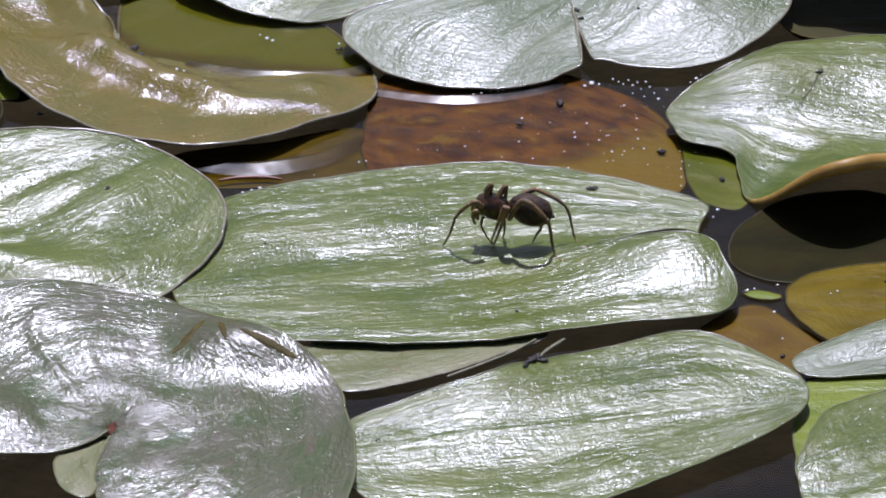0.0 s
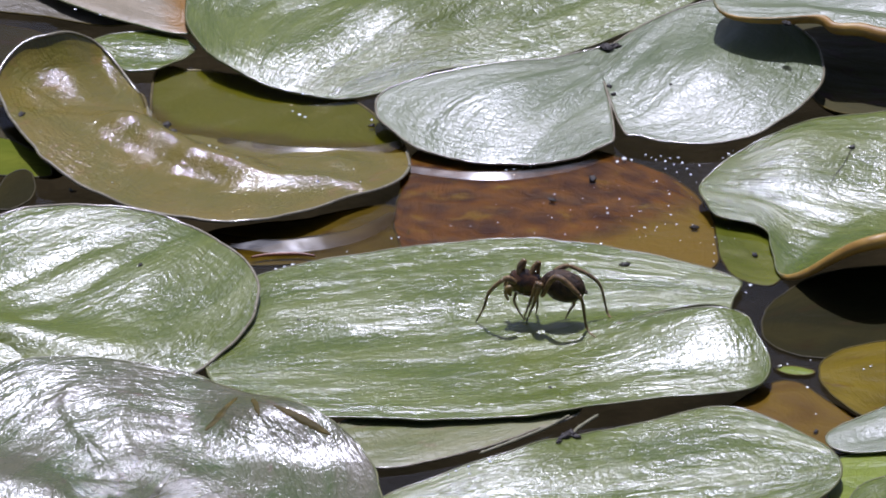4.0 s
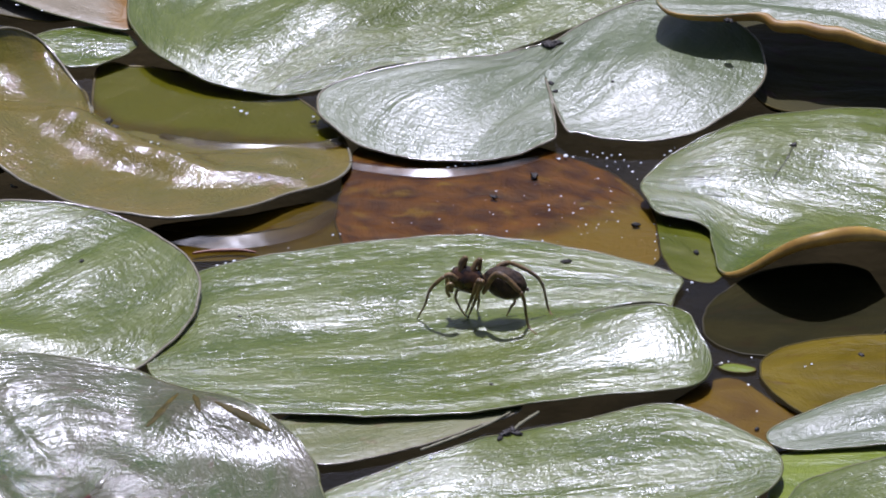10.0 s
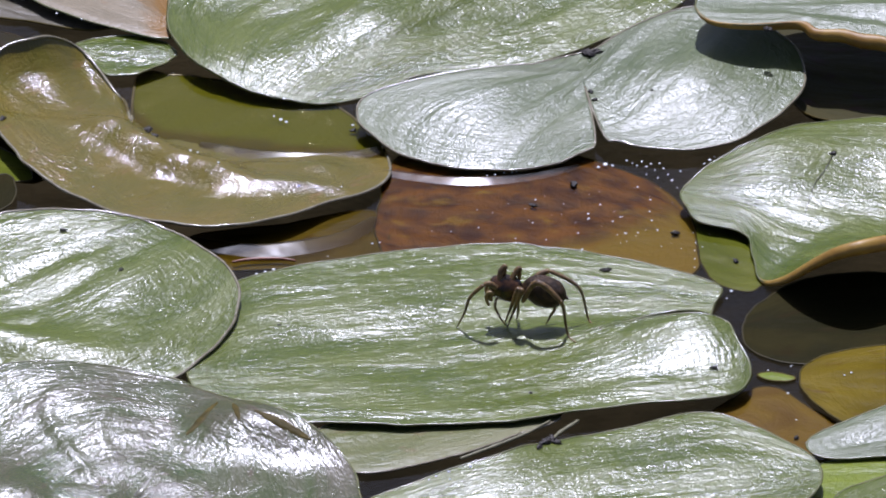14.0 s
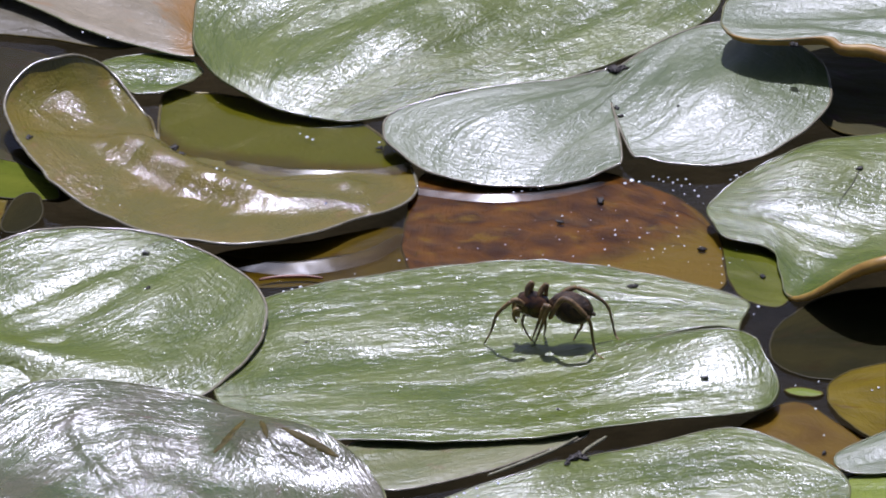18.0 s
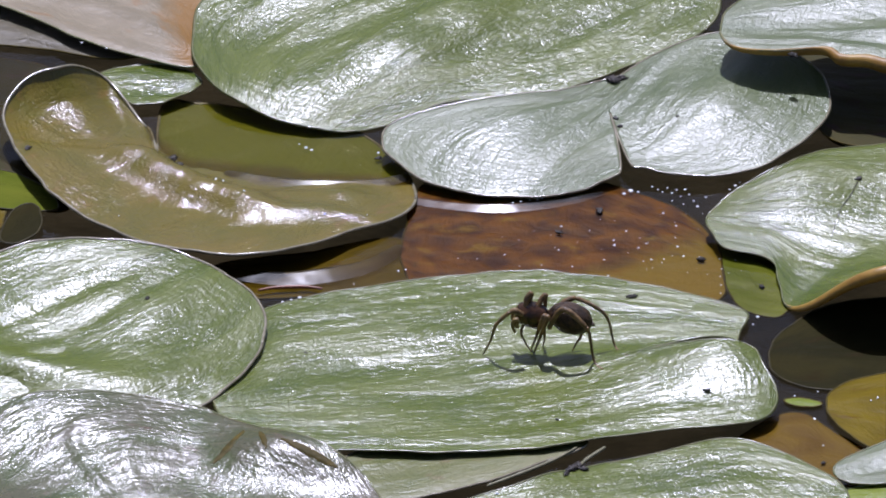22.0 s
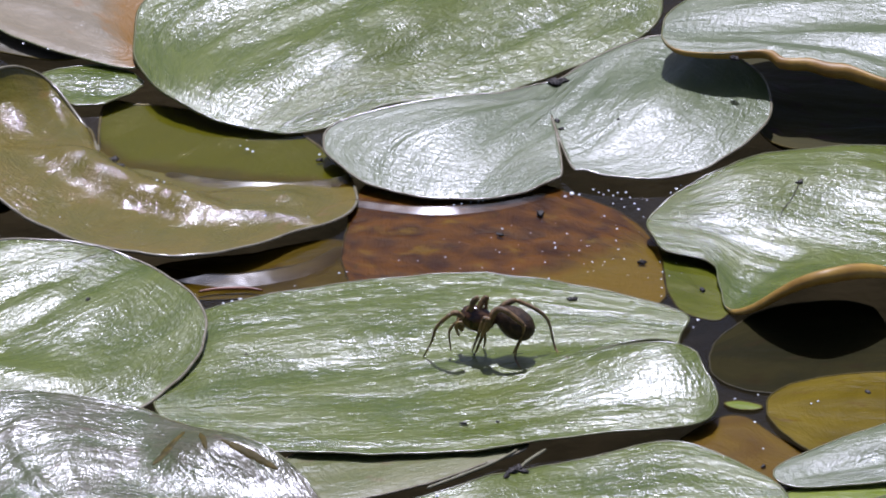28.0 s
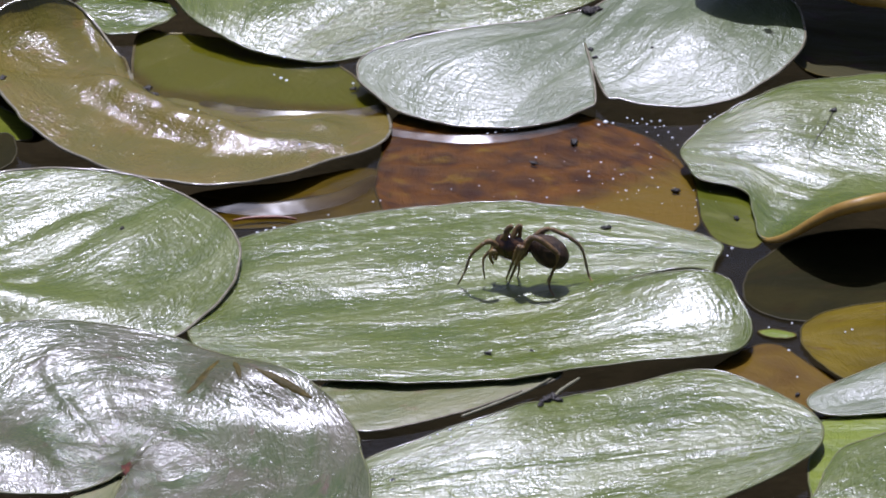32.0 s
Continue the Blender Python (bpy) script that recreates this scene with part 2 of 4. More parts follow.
def part(name, bm, material, parent, label=""):
    return link(name, bm, material, parent, label)


def raw_part(name, verts, faces, material, parent, uv=None, margin=None):
    me = bpy.data.meshes.new(name)
    me.from_pydata([tuple(v) for v in verts], [], faces)
    me.materials.append(material)
    me.polygons.foreach_set("use_smooth", [True] * len(me.polygons))
    for title, places in (("UVMap", uv), ("margin", margin)):
        if places is not None:
            layer = me.uv_layers.new(name=title)
            idx = np.zeros(len(me.loops), dtype=np.int32)
            me.loops.foreach_get("vertex_index", idx)
            layer.data.foreach_set("uv", np.asarray(places, dtype=np.float32)[idx].ravel())
    me.update()
    ob = new(name, me)
    ob.parent = parent
    return ob


def sheet(name, z, half, material, label, category):
    bm = bmesh.new()
    bmesh.ops.create_grid(bm, x_segments=8, y_segments=8, size=half)
    ob = link(name, bm, material)
    ob.location.z = z
    return tagged(ob, label, category, kind="structure")


sheet("ground", -0.14, 60, plain("pond_mud", (0.012, 0.011, 0.008), (0.034, 0.029, 0.021), 30, 1.0, 0.004, 0.0, 0.1), "dark muddy bed of the pond", "pond bed")
WATER = water_material("pond_water", 0.04)
FILM = water_material("dusty_water_film", 0.24)
sheet("water", 0.0, 60, WATER, "dark still pond water reflecting the sky", "water")

# ---- leaves ----


def cyclic(radii, th):
    """Radius at the angles th, glided through even steps round the blade."""
    n, r = len(radii), np.array(radii)
    f = (th % (2 * math.pi)) / (2 * math.pi) * n
    i = np.floor(f).astype(int)
    u = f - i
    w = (-.5 * u + u * u - .5 * u**3, 1 - 2.5 * u * u + 1.5 * u**3, .5 * u + 2 * u * u - 1.5 * u**3, -.5 * u * u + .5 * u**3)
    return sum(w[k] * r[(i + k - 1) % n] for k in range(4))


def glide(points, steps=14):
    """Points on a smooth line through the given ones."""
    pts, out = [Vector(p) for p in points], []
    for i in range(len(pts) - 1):
        a, b, c, d = pts[max(i - 1, 0)], pts[i], pts[i + 1], pts[min(i + 2, len(pts) - 1)]
        for k in range(steps):
            u = k / steps
            out.append(0.5 * ((2 * b) + (c - a) * u + (2 * a - 5 * b + 4 * c - d) * u * u + (3 * b - a - 3 * c + d) * u**3))
    return out + [pts[-1]]


def leaf(label, kind, centre, radii, stalk, heading, z0, tilt, fold, bumps=(), notch=None, curl=None, stalkmark=False, folds=(), rib=0.0, lip=0.14, wavy=1.0, polar=False, grain_turn=None, rises=(), ridges=()):
    """A floating leaf, in millimetres: its blade's radii round the centre, and the lie of its surface over the water.
    notch: direction of its mouth, distance of its inner end from the centre, half width in radians.
    rises: margin lifted round a direction: degrees, reach to either side, height, steepness. ridges: path, half width, height."""
    thing = new("pondweed_leaf")
    thing.location = (centre[0] * MM, centre[1] * MM, 0)
    tagged(thing, label, "leaf", "pondweed leaves")
    rnd = random.Random(int(centre[0] * 10) * 7919 + int(centre[1] * 10))
    seed = Vector((rnd.uniform(-50, 50), rnd.uniform(-50, 50), 0))
    a = radians(heading)
    ca, sa = math.cos(a), math.sin(a)

    def along(x, y):
        dx, dy = x - stalk[0], y - stalk[1]
        return dx * ca + dy * sa, -dx * sa + dy * ca

    def height(x, y):
        z = z0 + tilt[0] * (x - centre[0]) + tilt[1] * (y - centre[1])
        t, v = along(x, y)
        z = z + np.where(v > 0, fold[0], fold[1]) * np.sqrt(v * v + 4)
        for bx, by, sg, h, *side in bumps:
            hill = h * np.exp(-((x - bx)**2 + (y - by)**2) / (2 * sg * sg))
            for g in side:  # only on that side of a line through the stalk
                hill = hill / (1 + np.exp(np.clip(-((x - stalk[0]) * math.cos(radians(g)) + (y - stalk[1]) * math.sin(radians(g))) / 0.7, -30, 30)))
            z = z + hill
        return z

    crests = []
    for path, w, h in ridges:  # each ridge is a row of close swells along its path, lower at the ends
        line = np.array([(p.x, p.y) for p in glide([(*p, 0) for p in path], 8)])
        gap = np.linalg.norm(np.diff(line, axis=0), axis=1)
        f = np.concatenate([[0], np.cumsum(gap)]) / gap.sum()
        share = np.concatenate([[gap[0] / 2], (gap[1:] + gap[:-1]) / 2, [gap[-1] / 2]])
        crests.append((line[:, 0], line[:, 1], h * share / (w * math.sqrt(2 * math.pi)) * (0.35 + 0.65 * np.abs(np.sin(math.pi * f))**0.6), w))

    def lifted(x, y, r):
        """Height that lifted margins and ridges add."""
        z = 0.0
        if rises:
            t = math.degrees(math.atan2(y - centre[1], x - centre[0]))
            for g, low, up, h, steep in rises:
                d = (t - g + 180) % 360 - 180
                d = d / up if d > 0 else -d / low
                if d < 1:
                    z += h * math.cos(d * math.pi / 2)**2 * min(r, 1.0)**steep
        for px, py, ph, w in crests:
            z += float((ph * np.exp(-((x - px)**2 + (y - py)**2) / (2 * w * w))).sum())
        return z

    def edge(th):
        r = cyclic(radii, th)
        if notch:
            mouth, depth, half = notch
            k = np.abs((th - radians(mouth) + math.pi) % (2 * math.pi) - math.pi) / half
            r = np.where(k < 1, np.minimum(r, depth + (r - depth) * (1 - (1 - np.clip(k, 0, 1))**3)), r)
        return r

    ring_th = np.linspace(0, 2 * math.pi, 721)
    ring_r = cyclic(radii, ring_th)
    ring_t, ring_v = along(centre[0] + ring_r * np.cos(ring_th), centre[1] + ring_r * np.sin(ring_th))
    steps = np.linspace(ring_t.min(), ring_t.max(), 60)
    wide = [np.array([max(1.0, float((sg * ring_v[np.abs(ring_t - q) < 1.2]).max(initial=0.0))) for q in steps]) for sg in (1, -1)]
    wide = [np.maximum(np.convolve(np.pad(w, 2, "edge"), np.ones(5) / 5, "valid"), 0.3 * w.max()) for w in wide]
    reach = [float(w.max()) for w in wide]

    def veined(x, y):
        """Distance along the blade, and across it counted by veins that draw together at both ends."""
        t, v = along(x, y)
        if polar:
            g = radians(notch[0] + 180) - a
            return 16 * math.atan2(v * math.cos(g) - t * math.sin(g), t * math.cos(g) + v * math.sin(g)), math.hypot(t, v)
        if grain_turn is not None:
            g = radians(grain_turn)
            return (x - stalk[0]) * math.cos(g) + (y - stalk[1]) * math.sin(g), (y - stalk[1]) * math.cos(g) - (x - stalk[0]) * math.sin(g)
        k = 0 if v > 0 else 1
        return t, v / float(np.interp(t, steps, wide[k])) * reach[k]

    def surface(x, y, r=None):
        """Height of the blade's skin at x, y, with its swells along the veins."""
        t, v = veined(x, y)
        if r is None:
            dx, dy = x - centre[0], y - centre[1]
            r = math.hypot(dx, dy) / max(0.1, float(edge(np.array([math.atan2(dy, dx)]))[0]))
        calm = max(0.0, 1 - min(r, 1.0)**3)
        z = float(height(np.float64(x), np.float64(y))) + lifted(x, y, r)
        z += wavy * calm * noise.noise(Vector((t * 0.03, v * 0.15, 7)) + seed)
        z += 0.12 * noise.noise(Vector((t * 0.07, v * 0.4, 0)) + seed) + 0.22 * noise.noise(Vector((x * 0.06, y * 0.06, 3)) + seed)
        return z

    n_th, n_r = (300, 46) if max(radii) > 18 else (160, 22)
    th = np.linspace(0, 2 * math.pi, n_th, endpoint=False)
    if notch:  # crowd the spokes at the notch and lean its inner end towards the stalk
        th = np.sort(np.concatenate([np.linspace(0, 2 * math.pi, n_th - 60, endpoint=False), radians(notch[0]) + np.linspace(-notch[2], notch[2], 60)]) % (2 * math.pi))
        n_th = len(th)
    rim = edge(th)
    rim = rim * (1 + 0.004 * np.sin(th * 9 + rnd.uniform(0, 6)) + 0.003 * np.sin(th * 23 + rnd.uniform(0, 6)))
    rho = 1 - (1 - np.linspace(0, 1, n_r + 1)[1:])**1.35
    verts, uv, margin = [], [], []
    blade_len = max(radii)

    def put(x, y, dz, r):
        t, v = veined(x, y)
        z = surface(x, y, r) + dz
        verts.append(((x - centre[0]) * MM, (y - centre[1]) * MM, z * MM))
        uv.append((t + seed.x, v + seed.y))
        g = math.atan2(y - centre[1], x - centre[0])
        size = float(np.interp(g % (2 * math.pi), ring_th, ring_r))
        margin.append((abs(g) * 0.8 * blade_len + seed.x, (1 - min(r, 1.0)) * size))

    thick = 0.32
    put(*centre, 0.0, 0.0)
    for r in rho:
        for j in range(n_th):
            put(centre[0] + math.cos(th[j]) * rim[j] * r, centre[1] + math.sin(th[j]) * rim[j] * r, -0.10 * max(0.0, r - 0.9) * 10 * 0.3, r)
    for r, dz in ((1.004, -0.12), (0.99, -0.26), (0.9, -thick), (0.5, -thick - 0.1)):
        for j in range(n_th):
            put(centre[0] + math.cos(th[j]) * rim[j] * r, centre[1] + math.sin(th[j]) * rim[j] * r, dz, r)
    put(*centre, -thick - 0.1, 0.0)
    faces = [(0, 1 + j, 1 + (j + 1) % n_th) for j in range(n_th)]
    rings = n_r + 4
    for k in range(rings - 1):
        o, p = 1 + k * n_th, 1 + (k + 1) * n_th
        for j in range(n_th):
            q = (j + 1) % n_th
            faces.append((o + j, p + j, p + q, o + q))
    o, last = 1 + (rings - 1) * n_th, len(verts) - 1
    faces += [(o + (j + 1) % n_th, o + j, last) for j in range(n_th)]
    raw_part("blade", verts, faces, MAT[kind], thing, uv, margin)

    def tube_on(points, radius, name, material, sink=0.0):
        vs, fs, m = [], [], 8
        for i, (x, y) in enumerate(points):
            x2, y2 = points[min(i + 1, len(points) - 1)]
            x1, y1 = points[max(i - 1, 0)]
            dx, dy = x2 - x1, y2 - y1
            d = math.hypot(dx, dy) or 1.0
            z = surface(x, y, 1.0 if name == "rim" else None) - sink
            r = radius(i / (len(points) - 1))
            for k in range(m):
                b = 2 * math.pi * k / m
                vs.append(((x - dy / d * math.cos(b) * r - centre[0]) * MM, (y + dx / d * math.cos(b) * r - centre[1]) * MM, (z + math.sin(b) * r) * MM))
        for i in range(len(points) - 1):
            for k in range(m):
                q = (k + 1) % m
                fs.append((i * m + k, (i + 1) * m + k, (i + 1) * m + q, i * m + q))
        fs.append(tuple(range(m)))
        fs.append(tuple(reversed(range((len(points) - 1) * m, len(points) * m))))
        return raw_part(name, vs, fs, material, thing)

    if rib:
        pts = []
        for t in np.linspace(3.0, 2.4 * blade_len, 60):
            x, y = stalk[0] + ca * t, stalk[1] + sa * t
            dx, dy = x - centre[0], y - centre[1]
            if math.hypot(dx, dy) < 0.96 * float(edge(np.array([math.atan2(dy, dx)]))[0]):
                pts.append((x, y))
        if len(pts) > 6:
            tube_on(pts, lambda s: rib * (1 - 0.75 * s), "midrib", RIB, rib * 0.82)
    ring = [(centre[0] + math.cos(t) * r * 0.998, centre[1] + math.sin(t) * r * 0.998) for t, r in zip(th, rim)]
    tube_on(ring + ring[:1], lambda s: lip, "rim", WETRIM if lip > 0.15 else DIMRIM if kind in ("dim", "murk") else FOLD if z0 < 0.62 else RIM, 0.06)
    if curl:
        vs, fs, m, n = [], [], 12, 60
        for i in range(n):
            f = i / (n - 1)
            t = radians(curl[0] + (curl[1] - curl[0]) * f)
            r = float(edge(np.array([t]))[0])
            x, y = centre[0] + math.cos(t) * r, centre[1] + math.sin(t) * r
            z = surface(x, y)
            size = curl[2] * abs(math.sin(math.pi * f))**0.85 + 0.12
            size *= 1 + 0.05 * math.sin(f * 13)
            for k in range(m):
                b = radians(100 - 215 * k / (m - 1))
                for rr in (size, size - 0.22):
                    out = rr * math.cos(b) - 0.35 * size
                    vs.append(((x + math.cos(t) * out - centre[0]) * MM, (y + math.sin(t) * out - centre[1]) * MM, (z - size * 0.72 + rr * math.sin(b)) * MM))
        w = 2 * m
        for i in range(n - 1):
            for k in range(m - 1):
                p, q = i * w + 2 * k, (i + 1) * w + 2 * k
                fs += [(p, q, q + 2, p + 2), (p + 1, p + 3, q + 3, q + 1)]
            p, q = i * w, (i + 1) * w
            fs += [(p, p + 1, q + 1, q), (p + w - 2, q + w - 2, q + w - 1, p + w - 1)]
        tagged(raw_part("curled_edge", vs, fs, CURL, thing), "yellow-brown rolled margin")
    if stalkmark:
        bm = bmesh.new()
        bmesh.ops.create_icosphere(bm, subdivisions=3, radius=1.0)
        for v in bm.verts:
            v.co = Vector((v.co.x * 0.7 + 0.3 * v.co.y * v.co.y, v.co.y * 1.9, v.co.z * 0.25)) * (1 + 0.5 * noise.noise(v.co * 2)) * MM
        ob = part("stalk_joint", bm, RED, thing, "dark red stalk joint")
        ob.location = ((stalk[0] - centre[0]) * MM, (stalk[1] - centre[1]) * MM, surface(*stalk) * MM)
    for path, wide in folds:  # thin yellowed strips that lie on the skin
        vs, fs, m = [], [], 7
        line = glide([(*p, 0) for p in path], 10)
        n = len(line)
        for i, p in enumerate(line):
            d = (line[min(i + 1, n - 1)] - line[max(i - 1, 0)]).normalized()
            w = wide * (0.15 + math.sin(math.pi * i / (n - 1))) * (1 + 0.35 * noise.noise(p * 0.9 + seed))
            for k in range(m):
                q = (2 * k / (m - 1) - 1) * w
                x, y = p.x - d.y * q, p.y + d.x * q
                vs.append(((x - centre[0]) * MM, (y - centre[1]) * MM, (surface(x, y) + (0.12 if 0 < k < m - 1 else -0.1)) * MM))
        for i in range(n - 1):
            for k in range(m - 1):
                fs.append((i * m + k, (i + 1) * m + k, (i + 1) * m + k + 1, i * m + k + 1))
        tagged(raw_part("yellowed_fold", vs, fs, FOLD, thing), "small yellow-brown fold of the blade")
    return surface


SURFACE = {}


def water_swell(path, wide, high, crest=0.7, z0=0.004):
    """The water's skin drawn up along a leaf's edge: a long slope up to its crest and a steep one behind it."""
    line = glide([(*p, 0.0) for p in path])
    vs, fs, m, n = [], [], 14, len(line)
    for i, p in enumerate(line):
        f = i / (n - 1)
        d = (line[min(i + 1, n - 1)] - line[max(i - 1, 0)]).normalized()
        taper = math.sin(math.pi * f)**0.5
        for k in range(m):
            u = k / (m - 1)
            up = u / crest if u < crest else (1 - u) / (1 - crest)
            off = (u - crest) * wide * (0.35 + 0.65 * taper)
            z = high * taper * (up if u < crest else 0.5 - 0.5 * math.cos(math.pi * up)) * (1 + 0.12 * math.sin(f * 15)) + z0
            vs.append(((p.x - d.y * off) * MM, (p.y + d.x * off) * MM, z * MM))
    for i in range(n - 1):
        for k in range(m - 1):
            p = i * m + k
            fs.append((p, p + m, p + m + 1, p + 1))
    tagged(raw_part("water_swell", vs, fs, FILM, None), "swell of water clinging to a leaf edge", "water", kind="structure")


water_swell([(-37.5, 25.8), (-32.4, 23.6), (-26.1, 22.7), (-19.9, 24.2), (-15.3, 26.8), (-11.5, 31.5)], 3.4, 0.75, 0.8)
water_swell([(-36.1, 52.6), (-32.4, 51.0), (-26.5, 49.3), (-20.1, 48.8), (-13.8, 49.7), (-10.2, 51.6)], 2.6, 0.62, 0.8, 0.12)
water_swell([(-14.5, 46.0), (-6.0, 43.2), (2.0, 42.0), (10.0, 43.2), (17.0, 46.2)], 2.2, 0.5)
SURFACE['main'] = leaf('long green pondweed leaf carrying the spider, base split in lobes', 'green', (2.7, -4.9), [33.6, 32.8, 32.4, 34.1, 36.9, 35.3, 33.3, 31.5, 30.1, 29.1, 28.5, 27.9, 27.3, 27.1, 26.5, 26.2, 26.1, 26.0, 26.2, 26.6, 27.0, 27.7, 29.0, 30.8, 32.8, 35.0, 36.7, 36.6, 36.5, 36.8, 37.7, 38.8, 39.9, 39.7, 39.4, 37.7, 35.6, 32.7, 29.6, 27.4, 25.9, 24.9, 23.8, 23.1, 22.6, 22.3, 22.1, 22.3, 22.3, 22.5, 23.0, 23.8, 25.0, 26.7, 29.0, 33.2, 37.5, 38.3, 37.5, 35.0],
     stalk=(23.4, -1.0), heading=-167.8, z0=0.9, tilt=(0, -0.012), fold=(0.02, 0.035),
     bumps=[(29.5, -2.6, 9.0, 3.5, -90), (34.7, -6.8, 5, 1.3, -90), (-11.0, -6.8, 7, -0.4)], notch=(3.0, 18.5, 0.10), wavy=0.4)
SURFACE['left'] = leaf('broad green pondweed leaf with a raised glossy middle', 'green', (-54.8, -0.1), [25.0, 25.8, 26.0, 25.4, 24.9, 24.6, 23.7, 22.7, 22.3, 22.4, 23.0, 23.7, 23.5, 22.3, 20.5, 19.3, 18.6, 18.5, 19.0, 19.8, 20.1, 21.0, 22.8, 21.6, 21.1, 20.7, 19.7, 19.4, 19.6, 20.1, 21.2, 21.9, 22.4, 22.7, 23.1, 24.0],
     stalk=(-79.4, -4.8), heading=34.3, z0=2.7, tilt=(0, 0.10), fold=(0.03, -0.02),
     bumps=[(-54.0, 22.5, 5, 1.2), (-46.1, 20.7, 4, 1.0), (-38.5, 11.8, 6, 0.8), (-44.7, -5.8, 6, 1.5), (-50.0, 9.0, 5, 1.0), (-40.0, 4.0, 5, 0.8)], ridges=[([(-72.0, -2.0), (-65.0, -6.0), (-57.0, -9.5), (-47.0, -11.0)], 3.0, 2.4), ([(-79.0, -4.0), (-60.0, 7.5), (-43.0, 18.5)], 1.2, -0.35)], wavy=0.8, lip=0.22)
SURFACE['round'] = leaf('round bronze-tinged pondweed leaf with a deep notch and red stalk joint', 'bronze', (-40.2, -52.1), [27.7, 27.2, 26.1, 24.4, 22.6, 21.6, 21.3, 21.8, 22.8, 24.5, 25.7, 26.9, 28.4, 30.3, 33.0, 34.8, 35.1, 34.6, 33.4, 31.9, 31.0, 27.8, 25.7, 21.1, 17.2, 14.0, 10.1, 7.8, 15.3, 22.0, 29.8, 35.2, 39.2, 39.7, 40.6, 37.3, 34.7, 32.3, 30.4, 28.9],
     stalk=(-42.9, -56.4), heading=62.5, z0=6.5, tilt=(0, 0.09), fold=(-0.02, -0.02),
     bumps=[(-29.5, -38.6, 3.6, 1.8), (-24.0, -39.2, 3.6, 2.0), (-18.5, -40.2, 3.4, 1.5), (-55.5, -27.0, 7, 1.6), (-46.5, -38.1, 5, 1.0), (-24.0, -73.0, 10, 1.8)], ridges=[([(-44.3, -57.5), (-48.0, -49.0), (-52.3, -40.5), (-53.8, -34.0), (-50.5, -29.0)], 0.5, 0.32), ([(-43.3, -49.0), (-47.0, -40.0), (-44.0, -33.0)], 0.7, 0.2), ([(-70.0, -50.0), (-60.0, -53.0), (-51.0, -57.5)], 3.2, 1.7), ([(-14.0, -46.0), (-13.2, -56.0), (-16.0, -68.0)], 0.5, 0.22)], notch=(-117.1, 4.7, 0.3), polar=True, stalkmark=True, rib=0.85, folds=[([(-35.4, -41.0), (-33.6, -38.5), (-31.4, -34.4)], 0.55), ([(-29.4, -36.0), (-28.9, -38.0), (-28.4, -40.5)], 0.4), ([(-26.5, -39.0), (-22.8, -41.2), (-19.0, -43.2)], 0.65)])
SURFACE['near'] = leaf('broad green pondweed leaf with a torn dark spot at its edge', 'green', (17.9, -50.4), [26.1, 30.4, 30.9, 29.3, 28.0, 25.5, 20.2, 17.2, 15.5, 14.5, 13.8, 13.7, 14.0, 14.8, 17.5, 23.3, 30.5, 32.4, 32.9, 31.7, 28.7, 26.0, 22.7, 20.3, 17.9, 16.5, 15.7, 15.5, 15.9, 16.8, 18.4, 21.3],
     stalk=(-12.0, -57.0), heading=13.2, z0=2.6, tilt=(0, 0.035), fold=(0.03, -0.03),
     bumps=[(3.8, -38.8, 7, 2.8), (27.3, -34.1, 10, 0.8)], wavy=0.5)
SURFACE['sliver'] = leaf('narrow pale green pondweed leaf half hidden under another', 'pale', (-5.4, -28.6), [13.8, 19.6, 18.5, 11.8, 9.1, 7.8, 7.2, 6.9, 7.0, 7.6, 8.6, 10.6, 11.1, 12.1, 13.4, 12.9, 13.0, 12.6, 12.5, 10.7, 8.9, 8.0, 7.5, 7.3, 7.5, 8.2, 9.1, 10.8],
     stalk=(-18.2, -30.9), heading=11.6, z0=0.7, tilt=(0, 0), fold=(0, 0),
     bumps=[], lip=0.2)
SURFACE['wet'] = leaf('wet olive-brown pondweed leaf with an upturned lobe and shining surface', 'wet', (-45.0, 44.0), [35.8, 35.8, 35.4, 34.9, 35.0, 35.1, 35.4, 33.9, 32.3, 31.4, 31.1, 30.9, 31.0, 22.5, 32.4, 31.7, 31.0, 31.6, 30.7, 28.6, 25.0, 22.1, 19.9, 18.0, 16.6, 15.8, 14.7, 13.9, 13.4, 13.2, 13.1, 13.3, 13.6, 14.3, 15.2, 16.6, 17.6, 19.0, 20.4, 22.3, 23.7, 25.3, 26.1, 27.2, 28.1, 29.7, 32.7, 35.2],
     stalk=(-43.3, 53.4), heading=-8.0, z0=-0.35, tilt=(0, 0.0), fold=(-0.02, 0.125),
     bumps=[(-19.0, 42.5, 4.5, 1.4), (-58.0, 55.0, 9.0, 2.6, 200)],
     rises=[(118, 24, 42, 7.3, 9.0), (165, 50, 60, 1.6, 2)], ridges=[([(-53.0, 53.6), (-48.5, 53.2), (-43.5, 51.6)], 2.4, 3.0), ([(-48.5, 48.6), (-43.5, 48.0), (-38.0, 46.2)], 2.4, 3.1), ([(-43.0, 43.4), (-36.5, 42.6), (-30.0, 40.4)], 2.4, 2.9), ([(-36.0, 38.6), (-29.0, 37.4), (-22.0, 36.6)], 2.0, 1.6), ([(-31.0, 45.3), (-23.0, 43.6), (-15.0, 41.3)], 1.0, 0.45), ([(-25.0, 37.7), (-15.0, 36.1)], 1.0, 0.45)],
     notch=(94.0, 9.6, 0.06), lip=0.24, wavy=0.25, grain_turn=48)
